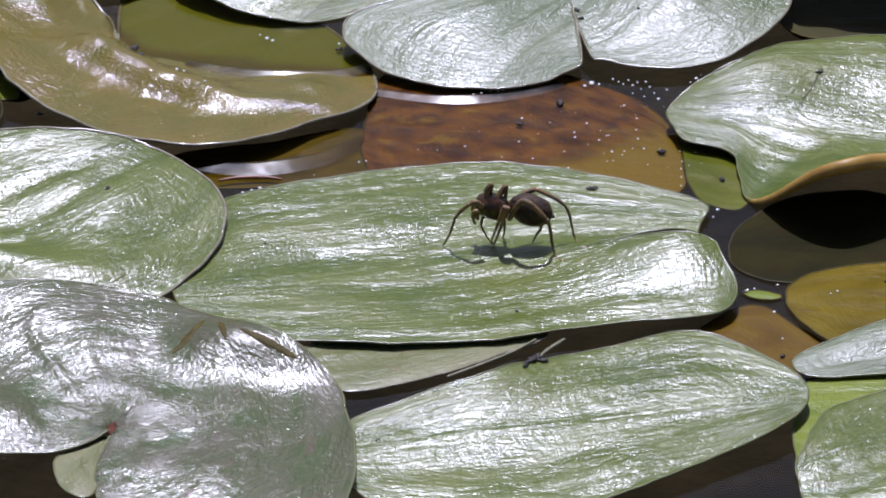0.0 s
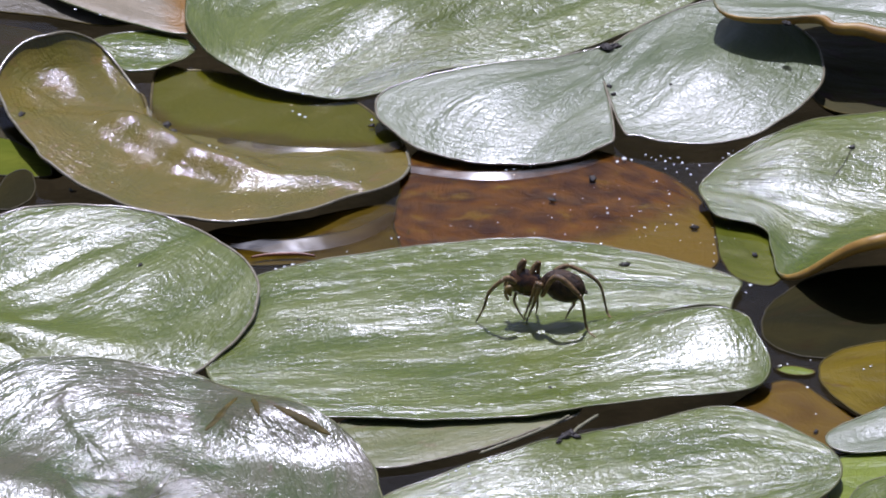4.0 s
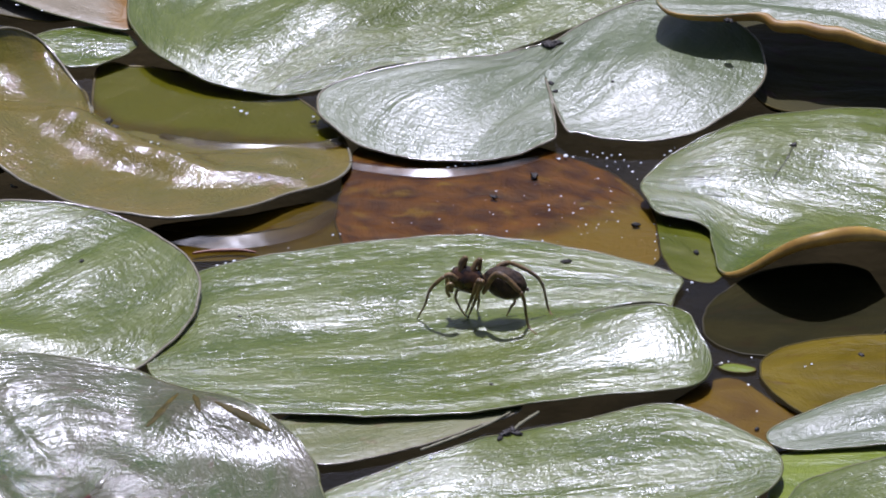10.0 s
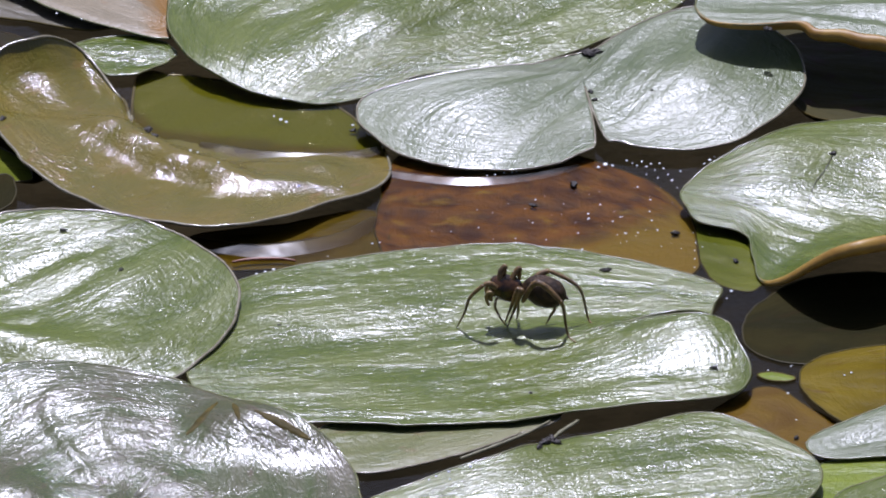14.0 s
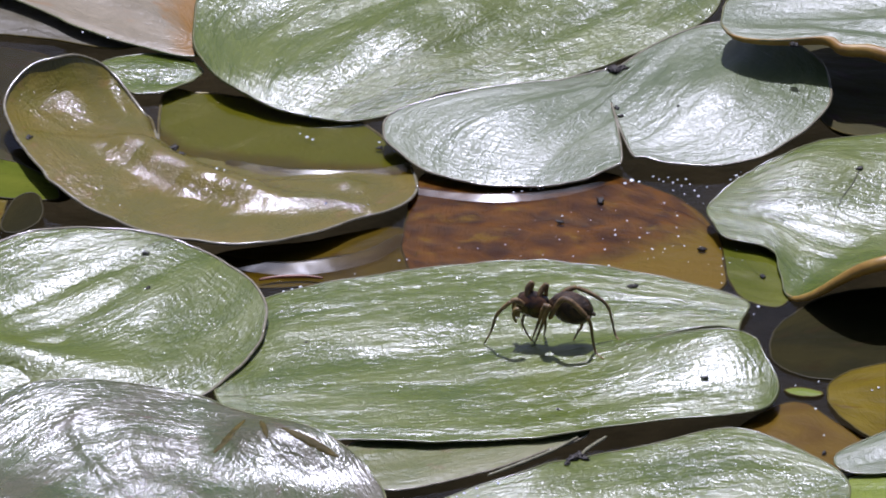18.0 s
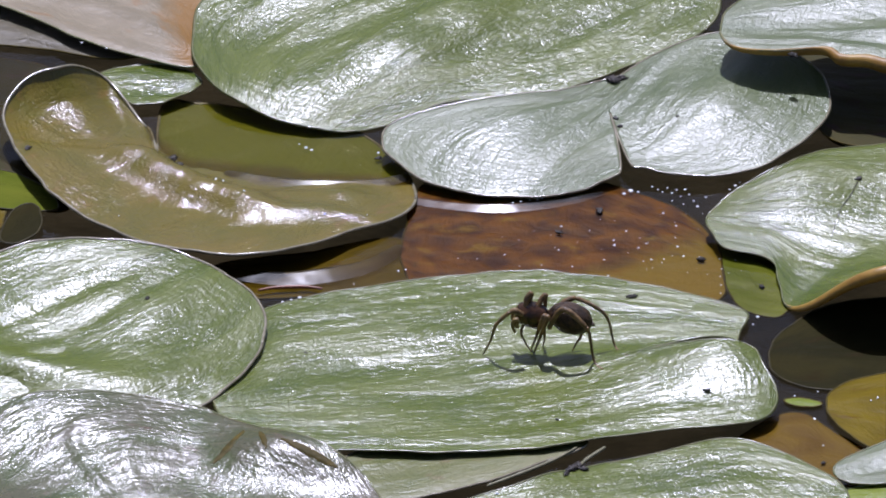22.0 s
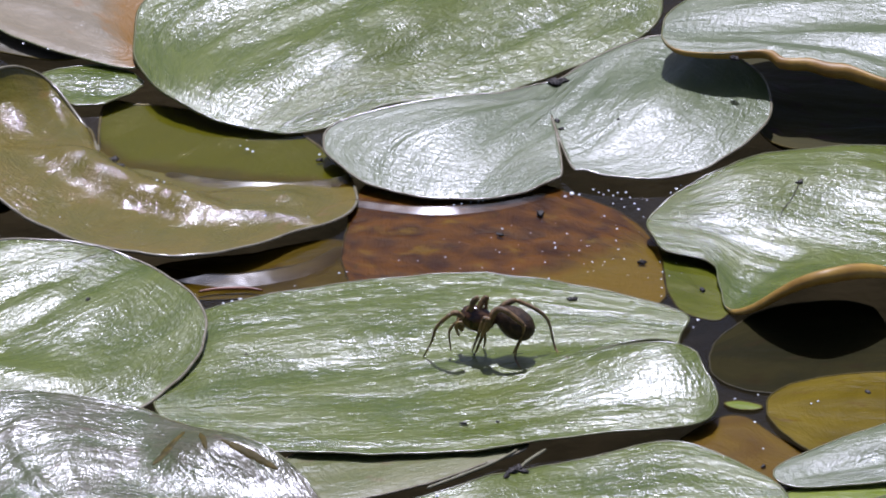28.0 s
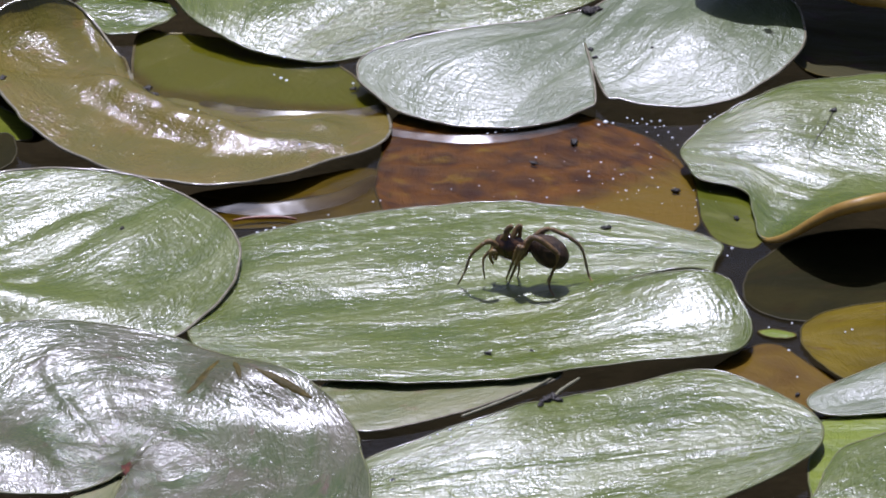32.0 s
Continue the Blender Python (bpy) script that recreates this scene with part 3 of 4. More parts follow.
SURFACE['dead'] = leaf('dead brown pondweed leaf lying just under the water', 'dead', (10.4, 31.7), [22.4, 20.8, 19.7, 18.9, 19.0, 20.5, 21.6, 24.1, 26.5, 23.9, 21.9, 21.7, 22.2, 22.8, 20.9, 19.0, 18.8, 19.9, 22.1, 26.1, 26.9, 23.6],
     stalk=(-10.5, 30.5), heading=-8.3, z0=-0.35, tilt=(0, 0), fold=(0, 0),
     bumps=[], wavy=0.3)
SURFACE['sunk'] = leaf('sunken olive leaf under a film of water', 'olive', (-17.1, 21.9), [7.2, 7.6, 8.5, 9.9, 11.4, 13.3, 12.3, 11.2, 10.5, 10.4, 10.9, 12.6, 15.9, 20.8, 21.0, 17.4, 9.7, 5.7, 3.9, 3.1, 2.6, 2.4, 2.3, 2.4, 2.6, 2.9, 3.5, 4.6],
     stalk=(-31.3, 18.1), heading=18.8, z0=-0.5, tilt=(0, 0), fold=(0, 0),
     bumps=[], wavy=0.3)
SURFACE['heart'] = leaf('heart-shaped silvery green pondweed leaf with a narrow notch', 'silver', (17.5, 66.0), [32.1, 31.6, 29.9, 28.2, 25.5, 21.6, 13.4, 7.3, 5.4, 4.8, 4.4, 4.2, 4.1, 4.1, 4.2, 4.4, 4.7, 5.3, 6.1, 7.6, 14.5, 30.1, 33.2, 32.5, 31.3, 29.4, 27.3, 25.0, 22.9, 20.6, 18.4, 16.8, 16.6, 19.1, 21.9, 24.8, 27.0, 28.3, 29.8, 31.6],
     stalk=(18.9, 64.1), heading=57.2, z0=4.0, tilt=(0, 0.16), fold=(0, 0),
     bumps=[(33.0, 63.0, 8, 2.0), (4.0, 57.5, 7.5, 1.7)], notch=(-80.0, 3.2, 0.09), wavy=0.45, lip=0.18)
SURFACE['far'] = leaf('long green pondweed leaf with a bright crease along its middle', 'green', (-4.0, 89.8), [36.0, 39.3, 40.1, 37.2, 33.3, 29.4, 26.2, 24.2, 22.7, 21.4, 20.8, 20.7, 21.1, 22.0, 23.7, 25.7, 27.7, 30.9, 34.3, 37.0, 37.7, 38.0, 38.1, 37.6, 36.4, 34.5, 31.8, 28.6, 24.3, 20.1, 18.2, 17.7, 18.3, 19.3, 20.1, 21.2, 22.6, 24.5, 27.0, 30.9],
     stalk=(-30.7, 59.6), heading=45.3, z0=3.3, tilt=(0, 0.125), fold=(0.03, -0.03),
     bumps=[(-35.8, 73.2, 6, 1.0), (-25.3, 70.7, 5, 1.2), (-18.1, 76.2, 6, 1.8), (-10.5, 83.2, 5.5, 2.2), (-2.8, 91.4, 5.5, 1.8), (-22.0, 98.0, 9, 0.9), (0.0, 108.0, 9, 0.8)], wavy=0.5)
SURFACE['farright'] = leaf('silvery green pondweed leaf raised on a curled brown edge', 'silver', (58.9, 75.9), [20.8, 19.3, 18.1, 17.1, 16.4, 15.8, 15.6, 16.0, 17.5, 19.5, 22.2, 24.6, 23.9, 13.1, 12.2, 10.5, 11.0, 11.8, 16.5, 23.2, 23.0, 22.2],
     stalk=(35.5, 75.2), heading=-2.2, z0=11.5, tilt=(0, 0.1), fold=(0, 0),
     bumps=[], curl=(-172, -20, 1.0))
SURFACE['right'] = leaf('green pondweed leaf with a curled yellow-brown margin', 'green', (54.0, 31.0), [22.9, 25.5, 27.9, 30.5, 32.3, 30.7, 27.6, 25.2, 23.3, 21.5, 20.0, 19.1, 18.6, 17.8, 17.4, 17.5, 18.4, 20.1, 22.0, 23.2, 22.1, 20.7, 16.8, 15.6, 16.7, 18.5, 21.4, 22.7, 25.1, 26.7, 27.2, 25.7, 24.2, 22.9, 21.3, 19.8, 18.9, 18.5, 18.6, 20.2],
     stalk=(66.6, 23.7), heading=162.4, z0=1.2, tilt=(0, 0.05), fold=(0, 0),
     bumps=[(42.0, 43.0, 8, 3.6), (56.0, 50.0, 8, 1.8), (68.0, 46.0, 8, 0.8)], rises=[(-88, 38, 60, 11.5, 2.2)], wavy=0.45, curl=(-127, -45, 0.95))
SURFACE['white'] = leaf('silvery pondweed leaf in full glare', 'silver', (73.7, 9.7), [9.3, 9.5, 10.1, 10.6, 11.2, 11.5, 11.3, 11.0, 10.6, 10.2, 9.6, 9.4, 9.3, 9.7, 10.0, 10.5, 11.1, 11.7, 11.7, 11.1, 10.4, 9.6],
     stalk=(66.3, 18.0), heading=-52.5, z0=4.0, tilt=(0, 0.2), fold=(0, 0),
     bumps=[])
# Own dull olive plus shade held in the dim colour.
SURFACE['shade'] = leaf('dull olive leaf under another, its colour darkened for the shade', 'dim', (51.6, 2.5), [12.6, 12.8, 13.4, 14.8, 14.4, 12.9, 12.2, 11.7, 11.2, 11.1, 11.7, 12.5, 13.5, 14.4, 14.2, 13.1, 12.1, 11.4, 11.3, 11.6, 12.6, 12.9],
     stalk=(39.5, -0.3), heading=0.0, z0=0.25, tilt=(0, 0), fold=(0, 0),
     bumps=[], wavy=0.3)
SURFACE['olive'] = leaf('yellow-olive leaf lying flat on the water', 'olive', (62.7, -15.1), [14.6, 14.6, 15.4, 15.3, 14.2, 12.4, 11.3, 10.8, 10.8, 11.3, 12.4, 13.8, 15.6, 16.9, 16.7, 16.0, 15.6, 15.3, 15.1, 15.1, 14.7, 15.0, 14.1, 13.8, 14.2, 13.6, 13.3, 13.6],
     stalk=(45.8, -13.8), heading=1.3, z0=0.6, tilt=(0, 0), fold=(0, 0),
     bumps=[], wavy=0.3)
SURFACE['rust'] = leaf('orange-brown rotting leaf under the water film', 'rust', (44.3, -25.3), [7.6, 6.3, 5.8, 5.8, 6.3, 7.9, 11.0, 11.4, 10.9, 10.8, 11.1, 10.0, 8.1, 7.1, 6.8, 6.8, 7.3, 8.2, 10.3, 12.9, 12.4, 10.9],
     stalk=(34.3, -23.4), heading=-20.9, z0=-0.3, tilt=(0, 0), fold=(0, 0),
     bumps=[], wavy=0.3)
SURFACE['pale'] = leaf('greyish pondweed leaf with fine veins', 'silver', (64.3, -29.0), [14.0, 14.7, 14.9, 14.6, 13.1, 10.6, 8.8, 7.7, 7.1, 6.6, 6.4, 6.5, 6.8, 7.5, 8.6, 10.4, 13.6, 18.4, 17.5, 12.2, 9.1, 7.2, 6.4, 6.3, 6.4, 7.5, 9.5, 13.0, 12.7, 13.0, 13.8, 13.9],
     stalk=(45.5, -34.9), heading=13.8, z0=2.6, tilt=(0, 0.17), fold=(0, 0),
     bumps=[])
SURFACE['lime'] = leaf('bright green pondweed leaf half hidden under another', 'lime', (60.1, -43.1), [9.7, 9.2, 9.2, 9.4, 9.7, 10.2, 9.8, 9.5, 9.4, 9.9, 11.1, 12.9, 14.1, 13.6, 13.8, 14.7, 16.1, 18.2, 22.3, 20.6, 20.1, 19.9, 18.4, 17.9, 17.7, 13.7, 11.6, 10.6],
     stalk=(48.7, -39.7), heading=-6.4, z0=0.7, tilt=(0, 0), fold=(0, 0),
     bumps=[], wavy=0.3)
SURFACE['corner'] = leaf('broad glossy green pondweed leaf floating on the water', 'green', (53.2, -63.5), [15.6, 16.5, 17.6, 19.6, 21.7, 22.4, 18.5, 15.6, 13.9, 11.2, 9.4, 8.3, 7.9, 7.8, 7.8, 7.7, 8.1, 8.9, 9.4, 8.8, 8.8, 9.2, 10.3, 10.9, 11.4, 12.7, 15.1, 14.9],
     stalk=(34.4, -71.6), heading=33.0, z0=3.0, tilt=(0, 0.09), fold=(0, 0),
     bumps=[(48.7, -57.7, 8, 1.0)])
SURFACE['pinkish'] = leaf('faded pinkish leaf with an orange-brown end', 'pink', (-59.3, 104.5), [21.0, 19.6, 18.6, 17.8, 17.1, 16.5, 16.5, 17.2, 18.5, 20.7, 23.6, 26.3, 28.8, 31.5, 21.4, 14.3, 12.4, 11.2, 11.0, 11.3, 12.4, 14.9, 18.3, 23.7, 30.6, 23.6, 21.8, 21.7],
     stalk=(-88.2, 111.4), heading=-30.5, z0=2.8, tilt=(0, 0.03), fold=(0, 0),
     bumps=[])
SURFACE['under'] = leaf('dull grey leaf edge showing under a faded leaf', 'drab', (-65.7, 92.2), [14.7, 12.7, 11.6, 11.3, 11.3, 11.6, 12.6, 14.6, 14.0, 13.8, 14.3, 15.6, 14.5, 13.2, 12.7, 8.0, 4.6, 3.4, 3.0, 2.7, 2.6, 2.7, 2.9, 3.4, 4.2, 6.3, 15.2, 17.9],
     stalk=(-82.4, 96.0), heading=-19.0, z0=0.6, tilt=(0, 0), fold=(0, 0),
     bumps=[], wavy=0.3)
SURFACE['deep'] = leaf('dark green leaf sunk under the pond water', 'murk', (63.6, 69.6), [16.8, 15.7, 14.0, 12.7, 12.2, 12.4, 13.4, 15.4, 17.1, 17.6, 17.2, 16.1, 15.6, 15.0, 13.4, 11.6, 11.2, 12.2, 14.7, 17.1, 18.2, 18.1],
     stalk=(47.7, 73.0), heading=-11.8, z0=-1.0, tilt=(0, 0), fold=(0, 0),
     bumps=[], wavy=0.3)
# Added leaf hides the water's sky reflection; its dark colour stands for shade.
SURFACE['brown'] = leaf('dark brown leaf added under a raised one, shade put into its colour', 'mud', (63.0, 74.0), [18.0, 18.9, 21.5, 27.0, 22.9, 19.9, 18.8, 19.0, 20.6, 24.3, 24.6, 19.7, 14.7, 15.5, 17.5, 18.8, 17.8, 16.0, 15.1, 15.4, 16.8, 19.9, 20.2, 18.4],
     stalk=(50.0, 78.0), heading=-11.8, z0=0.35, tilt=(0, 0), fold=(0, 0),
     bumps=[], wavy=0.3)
SURFACE['side'] = leaf('dull green leaf end with pale glints under a wet leaf', 'murk', (-64.0, 46.0), [3.3, 3.1, 3.0, 3.0, 3.1, 3.4, 4.1, 5.7, 7.4, 10.8, 14.0, 12.4, 11.8, 12.0, 8.1, 6.1, 5.3, 5.0, 5.0, 5.4, 5.8, 6.4, 5.4, 4.0],
     stalk=(-75.0, 45.0), heading=-5.0, z0=0.5, tilt=(0, 0.03), fold=(0, 0),
     bumps=[], wavy=0.4)
SURFACE['small'] = leaf('small green pondweed leaf between larger ones', 'green', (-46.8, 75.8), [5.9, 6.9, 6.8, 7.0, 6.7, 6.9, 7.2, 7.2, 7.7, 8.4, 9.1, 9.4, 7.5, 6.3, 5.6, 5.5, 5.6, 4.9, 4.6, 4.6, 4.2, 4.2, 4.4, 5.1],
     stalk=(-54.4, 77.4), heading=-6.4, z0=1.2, tilt=(0, 0.0), fold=(0, 0),
     bumps=[], wavy=0.5)
SURFACE['behind'] = leaf('olive-brown leaf showing behind an upturned one', 'mud', (-69.8, 65.0), [11.8, 11.8, 12.9, 15.3, 20.4, 22.2, 22.8, 21.6, 20.1, 17.8, 15.6, 14.5, 14.4, 15.3, 16.7, 18.2, 20.1, 19.9, 25.4, 22.0, 15.2, 13.1],
     stalk=(-83.3, 69.6), heading=-32.4, z0=-0.25, tilt=(0, 0), fold=(0, 0),
     bumps=[])
SURFACE['yellow'] = leaf('yellow-green leaf end at the water line', 'olive', (-71.6, 38.2), [4.8, 5.1, 6.0, 7.2, 6.9, 6.8, 8.0, 7.9, 6.4, 5.7, 5.3, 5.4, 5.9, 6.8, 7.3, 7.1, 7.1, 7.4, 7.7, 6.7, 5.2, 4.8],
     stalk=(-75.9, 37.4), heading=10.7, z0=0.3, tilt=(0, 0), fold=(0, 0),
     bumps=[], wavy=0.3)
SURFACE['grey'] = leaf('small dull grey-green leaf', 'dim', (-64.1, 36.4), [2.8, 2.9, 3.2, 3.8, 5.0, 5.7, 4.8, 3.7, 2.9, 2.5, 2.4, 2.4, 2.7, 3.2, 4.4, 5.6, 5.4, 4.5, 3.8, 3.4, 3.0, 2.8],
     stalk=(-66.1, 32.3), heading=59.0, z0=0.9, tilt=(0, 0), fold=(0, 0),
     bumps=[], wavy=0.3)
SURFACE['bud'] = leaf('pale young leaf between the lobes of a round leaf', 'pale', (-46.5, -65.0), [2.9, 2.7, 3.5, 3.8, 7.8, 7.3, 4.7, 4.7, 4.2, 4.0, 3.7, 3.5, 3.5, 3.8, 4.4, 5.4, 6.7, 7.3, 5.2, 3.7, 3.1, 2.7],
     stalk=(-49.5, -69.6), heading=67.3, z0=5.2, tilt=(0, 0), fold=(0, 0),
     bumps=[])
SURFACE['sprig'] = leaf('small loose green leaf sliver on the water', 'lime', (42.8, -12.8), [2.4, 1.7, 1.4, 1.2, 1.1, 1.1, 1.2, 1.4, 1.6, 2.0, 2.5, 2.2, 1.8, 1.5, 1.3, 1.2, 1.2, 1.2, 1.3, 1.7, 2.1, 2.6],
     stalk=(40.3, -12.2), heading=-8.6, z0=0.3, tilt=(0, 0), fold=(0, 0),
     bumps=[], wavy=0.2)
SURFACE['chip'] = leaf('bright green leaf end under the water film', 'lime', (37.7, 20.1), [6.2, 6.4, 7.2, 8.8, 11.1, 12.2, 14.7, 16.6, 9.4, 6.4, 5.1, 4.5, 4.3, 4.3, 4.5, 5.0, 6.1, 7.4, 8.6, 9.5, 8.4, 8.1, 7.1, 6.4],
     stalk=(33.5, 19.0), heading=-23.3, z0=-0.15, tilt=(0, 0), fold=(0, 0),
     bumps=[], wavy=0.3)

# ---- the spider ----
SHELL = plain("spider_shell", (0.016, 0.008, 0.004), (0.085, 0.040, 0.015), 700, 0.16, 0.00008)
BELLY = plain("spider_abdomen", (0.010, 0.006, 0.004), (0.062, 0.035, 0.016), 1500, 0.45, 0.00022, 0.0, 0.25)
LIMB = plain("spider_leg", (0.050, 0.029, 0.011), (0.22, 0.13, 0.040), 900, 0.5, 0.00012)
PALP = plain("spider_palp", (0.16, 0.10, 0.03), (0.26, 0.18, 0.06), 900, 0.4)
EYES = plain("spider_eye", (0.004, 0.004, 0.004), (0.008, 0.008, 0.008), 900, 0.08)


def tube(points, radii, sides=10, bumpy=0.0):
    """A tapered limb through points, in millimetres, with rounded ends."""
    pts = [Vector(p) for p in points]
    path, size = [], []
    for i in range(len(pts) - 1):
        a, b, c, d = pts[max(i - 1, 0)], pts[i], pts[i + 1], pts[min(i + 2, len(pts) - 1)]
        for k in range(8):
            u = k / 8
            path.append(0.5 * ((2 * b) + (c - a) * u + (2 * a - 5 * b + 4 * c - d) * u * u + (3 * b - a - 3 * c + d) * u**3))
            size.append(radii[i] + (radii[i + 1] - radii[i]) * u)
    path.append(pts[-1])
    size.append(radii[-1])
    bm = bmesh.new()
    rings = []
    n = len(path)
    up = Vector((0.13, 0.94, 0.31))
    for i, p in enumerate(path):
        d = (path[min(i + 1, n - 1)] - path[max(i - 1, 0)]).normalized()
        s = d.cross(up).normalized()
        t = s.cross(d)
        r = size[i] * (0.55 if i in (0, n - 1) else 1.0) * (1 + bumpy * math.sin(i * 1.7))
        rings.append([bm.verts.new((p + (s * math.cos(2 * math.pi * k / sides) + t * math.sin(2 * math.pi * k / sides)) * r) * MM) for k in range(sides)])
    for a, b in zip(rings, rings[1:]):
        for k in range(sides):
            bm.faces.new((a[k], b[k], b[(k + 1) % sides], a[(k + 1) % sides]))
    bm.faces.new(rings[0])
    bm.faces.new(list(reversed(rings[-1])))
    bmesh.ops.recalc_face_normals(bm, faces=bm.faces)
    return bm


def lump(half, taper=0.0, rough=0.06, subdivisions=4, seed=0.0):
    bm = bmesh.new()
    bmesh.ops.create_icosphere(bm, subdivisions=subdivisions, radius=1.0)
    for v in bm.verts:
        c = v.co.copy()
        k = 1 + taper * c.x
        w = 1 + rough * noise.noise(c * 2.2 + Vector((seed, 0, 0)))
        v.co = Vector((c.x * half[0], c.y * half[1] * k, c.z * half[2] * k)) * w * MM
    return bm


# femur, then shin and foot, of each leg in millimetres from the spot under the body
LEGS = [
    ([(-4.36, -0.8, 6.73), (-5.35, -0.9, 7.5), (-6.12, -0.9, 7.32)],
     [(-6.12, -0.9, 7.32), (-7.96, -0.3, 5.03), (-8.72, 0.3, 2.3), (-9.78, 0.97, 0.03)]),
    ([(-1.99, -0.9, 5.38), (-1.45, -1.6, 7.02), (-1.76, -1.6, 6.67)],
     [(-1.76, -1.6, 6.67), (-2.37, -0.4, 3.85), (-2.83, 1.2, 1.52), (-3.2, 2.38, 0.1)]),
    ([(-3.98, 0.8, 6.69), (-3.82, 1.3, 8.17), (-3.14, 1.5, 9.03)],
     [(-3.14, 1.5, 9.03), (-3.82, 1.8, 5.23), (-4.59, 1.7, 2.82), (-4.13, 1.5, 1.34), (-3.2, 1.49, 0.08)]),
    ([(-2.6, 0.8, 6.43), (-1.91, 1.4, 7.85), (-1.22, 1.6, 8.7)],
     [(-1.22, 1.6, 8.7), (-1.45, 2.2, 5.18), (-1.45, 2.7, 1.36), (-1.66, 3.12, 0.12)]),
    ([(-1.3, 0.9, 5.49), (0.23, 2.0, 6.35), (1.38, 2.5, 5.01)],
     [(1.38, 2.5, 5.01), (3.44, 2.3, 2.12), (2.91, 1.8, 0.99), (2.3, 1.42, 0.12)]),
    ([(-0.92, -1.2, 4.84), (1.07, -2.6, 8.66), (4.13, -3.5, 6.35)],
     [(4.13, -3.5, 6.35), (4.59, -3.2, 4.94), (5.2, -3.4, 1.08), (6.34, -5.38, 0.88)]),
    ([(-0.92, 0.8, 5.81), (1.38, 1.6, 7.47), (2.75, 1.6, 8.09)],
     [(2.75, 1.6, 8.09), (5.58, 1.3, 6.67), (7.11, 1.0, 4.99), (8.11, 0.4, 1.09), (9.72, -3.05, 1.65)]),
    ([(-1.53, -0.9, 5.02), (-1.07, -1.8, 6.96), (-1.3, -1.9, 6.84)],
     [(-1.3, -1.9, 6.84), (-1.91, -1.0, 3.85), (-2.45, 0.4, 1.45), (-2.9, 1.04, 0.08)]),
]
spider = tagged(new("spider"), "small dark brown wolf spider standing on a green leaf", "spider")
ORIGIN = Vector((9.78, -1.62, 1.64))
ORIGIN.z = SURFACE["main"](ORIGIN.x, ORIGIN.y)
spider.location = ORIGIN * MM
carapace = part("carapace", lump((2.5, 1.6, 1.85), -0.12, 0.05), SHELL, spider, "glossy dark brown carapace")
CARAPACE_AT = pose(-3.0 * MM, 1.3 * MM, 5.65 * MM, 0, 8, -10)
carapace.matrix_basis = CARAPACE_AT
abdomen = part("abdomen", lump((3.05, 1.85, 2.25), 0.04, 0.05, 4, 3.0), BELLY, spider, "plump blackish abdomen")
ABDOMEN_AT = pose(2.0 * MM, 0.3 * MM, 5.65 * MM, 0, 12, -13)
abdomen.matrix_basis = ABDOMEN_AT
part("waist", tube([(-1.5, 0.9, 5.6), (-0.8, 0.8, 5.4), (0.0, 0.7, 5.5)], [0.6, 0.5, 0.7]), SHELL, spider)
part("sternum", lump((1.5, 1.1, 0.8), 0, 0.05, 3), SHELL, spider).location = (-2.6 * MM, 1.0 * MM, 4.6 * MM)
for side in (-1, 1):
    jaw = part("chelicera", tube([(-4.9, 1.5 + 0.42 * side, 5.3), (-5.3, 1.6 + 0.42 * side, 4.4), (-5.0, 1.6 + 0.36 * side, 3.6)], [0.5, 0.46, 0.2]), PALP, carapace, "yellowish jaw")
    palp = part("pedipalp", tube([(-4.6, 1.5 + 0.9 * side, 5.2), (-5.5, 1.6 + 1.1 * side, 5.3), (-5.8, 1.6 + 1.0 * side, 4.4), (-5.4, 1.6 + 0.9 * side, 3.2)], [0.28, 0.26, 0.24, 0.2]), PALP, carapace, "pale yellow-brown palp")
    for ob in (jaw, palp):
        ob.matrix_basis = CARAPACE_AT.inverted()
    for k, (dx, dz, r) in enumerate(((-5.1, 6.3, 0.22), (-4.8, 6.75, 0.24), (-5.25, 5.9, 0.13))):
        eye = part("eye", lump((r, r, r), 0, 0, 2), EYES, carapace)
        eye.matrix_basis = CARAPACE_AT.inverted() @ pose(dx * MM, (1.6 + (0.42 + 0.1 * k) * side) * MM, dz * MM)
    part("spinneret", tube([(4.8, -0.4 + 0.22 * side, 5.2), (5.3, -0.5 + 0.25 * side, 5.0)], [0.2, 0.1]), BELLY, spider)
limbs = []
for femur, shin in LEGS:
    tip = shin[-1]
    shin[-1] = (tip[0], tip[1], SURFACE["main"](ORIGIN.x + tip[0], ORIGIN.y + tip[1]) - ORIGIN.z + 0.05)
    root, knee = Vector(femur[0]), Vector(femur[-1])
    upper = part("leg", tube([Vector(p) - root for p in femur], [0.34, 0.42, 0.32]), LIMB, spider, "banded brown leg")
    upper.location = root * MM
    n = len(shin)
    lower = part("shin", tube([Vector(p) - knee for p in shin], [0.31 - 0.22 * i / (n - 1) for i in range(n)], 10, 0.05), LIMB, upper)
    lower.location = (knee - root) * MM
    limbs.append((upper, lower, root, knee, Vector(shin[-1])))

# ---- small insects ----
WING = plain("insect_wing", (0.16, 0.17, 0.11), (0.26, 0.26, 0.19), 2000, 0.2)


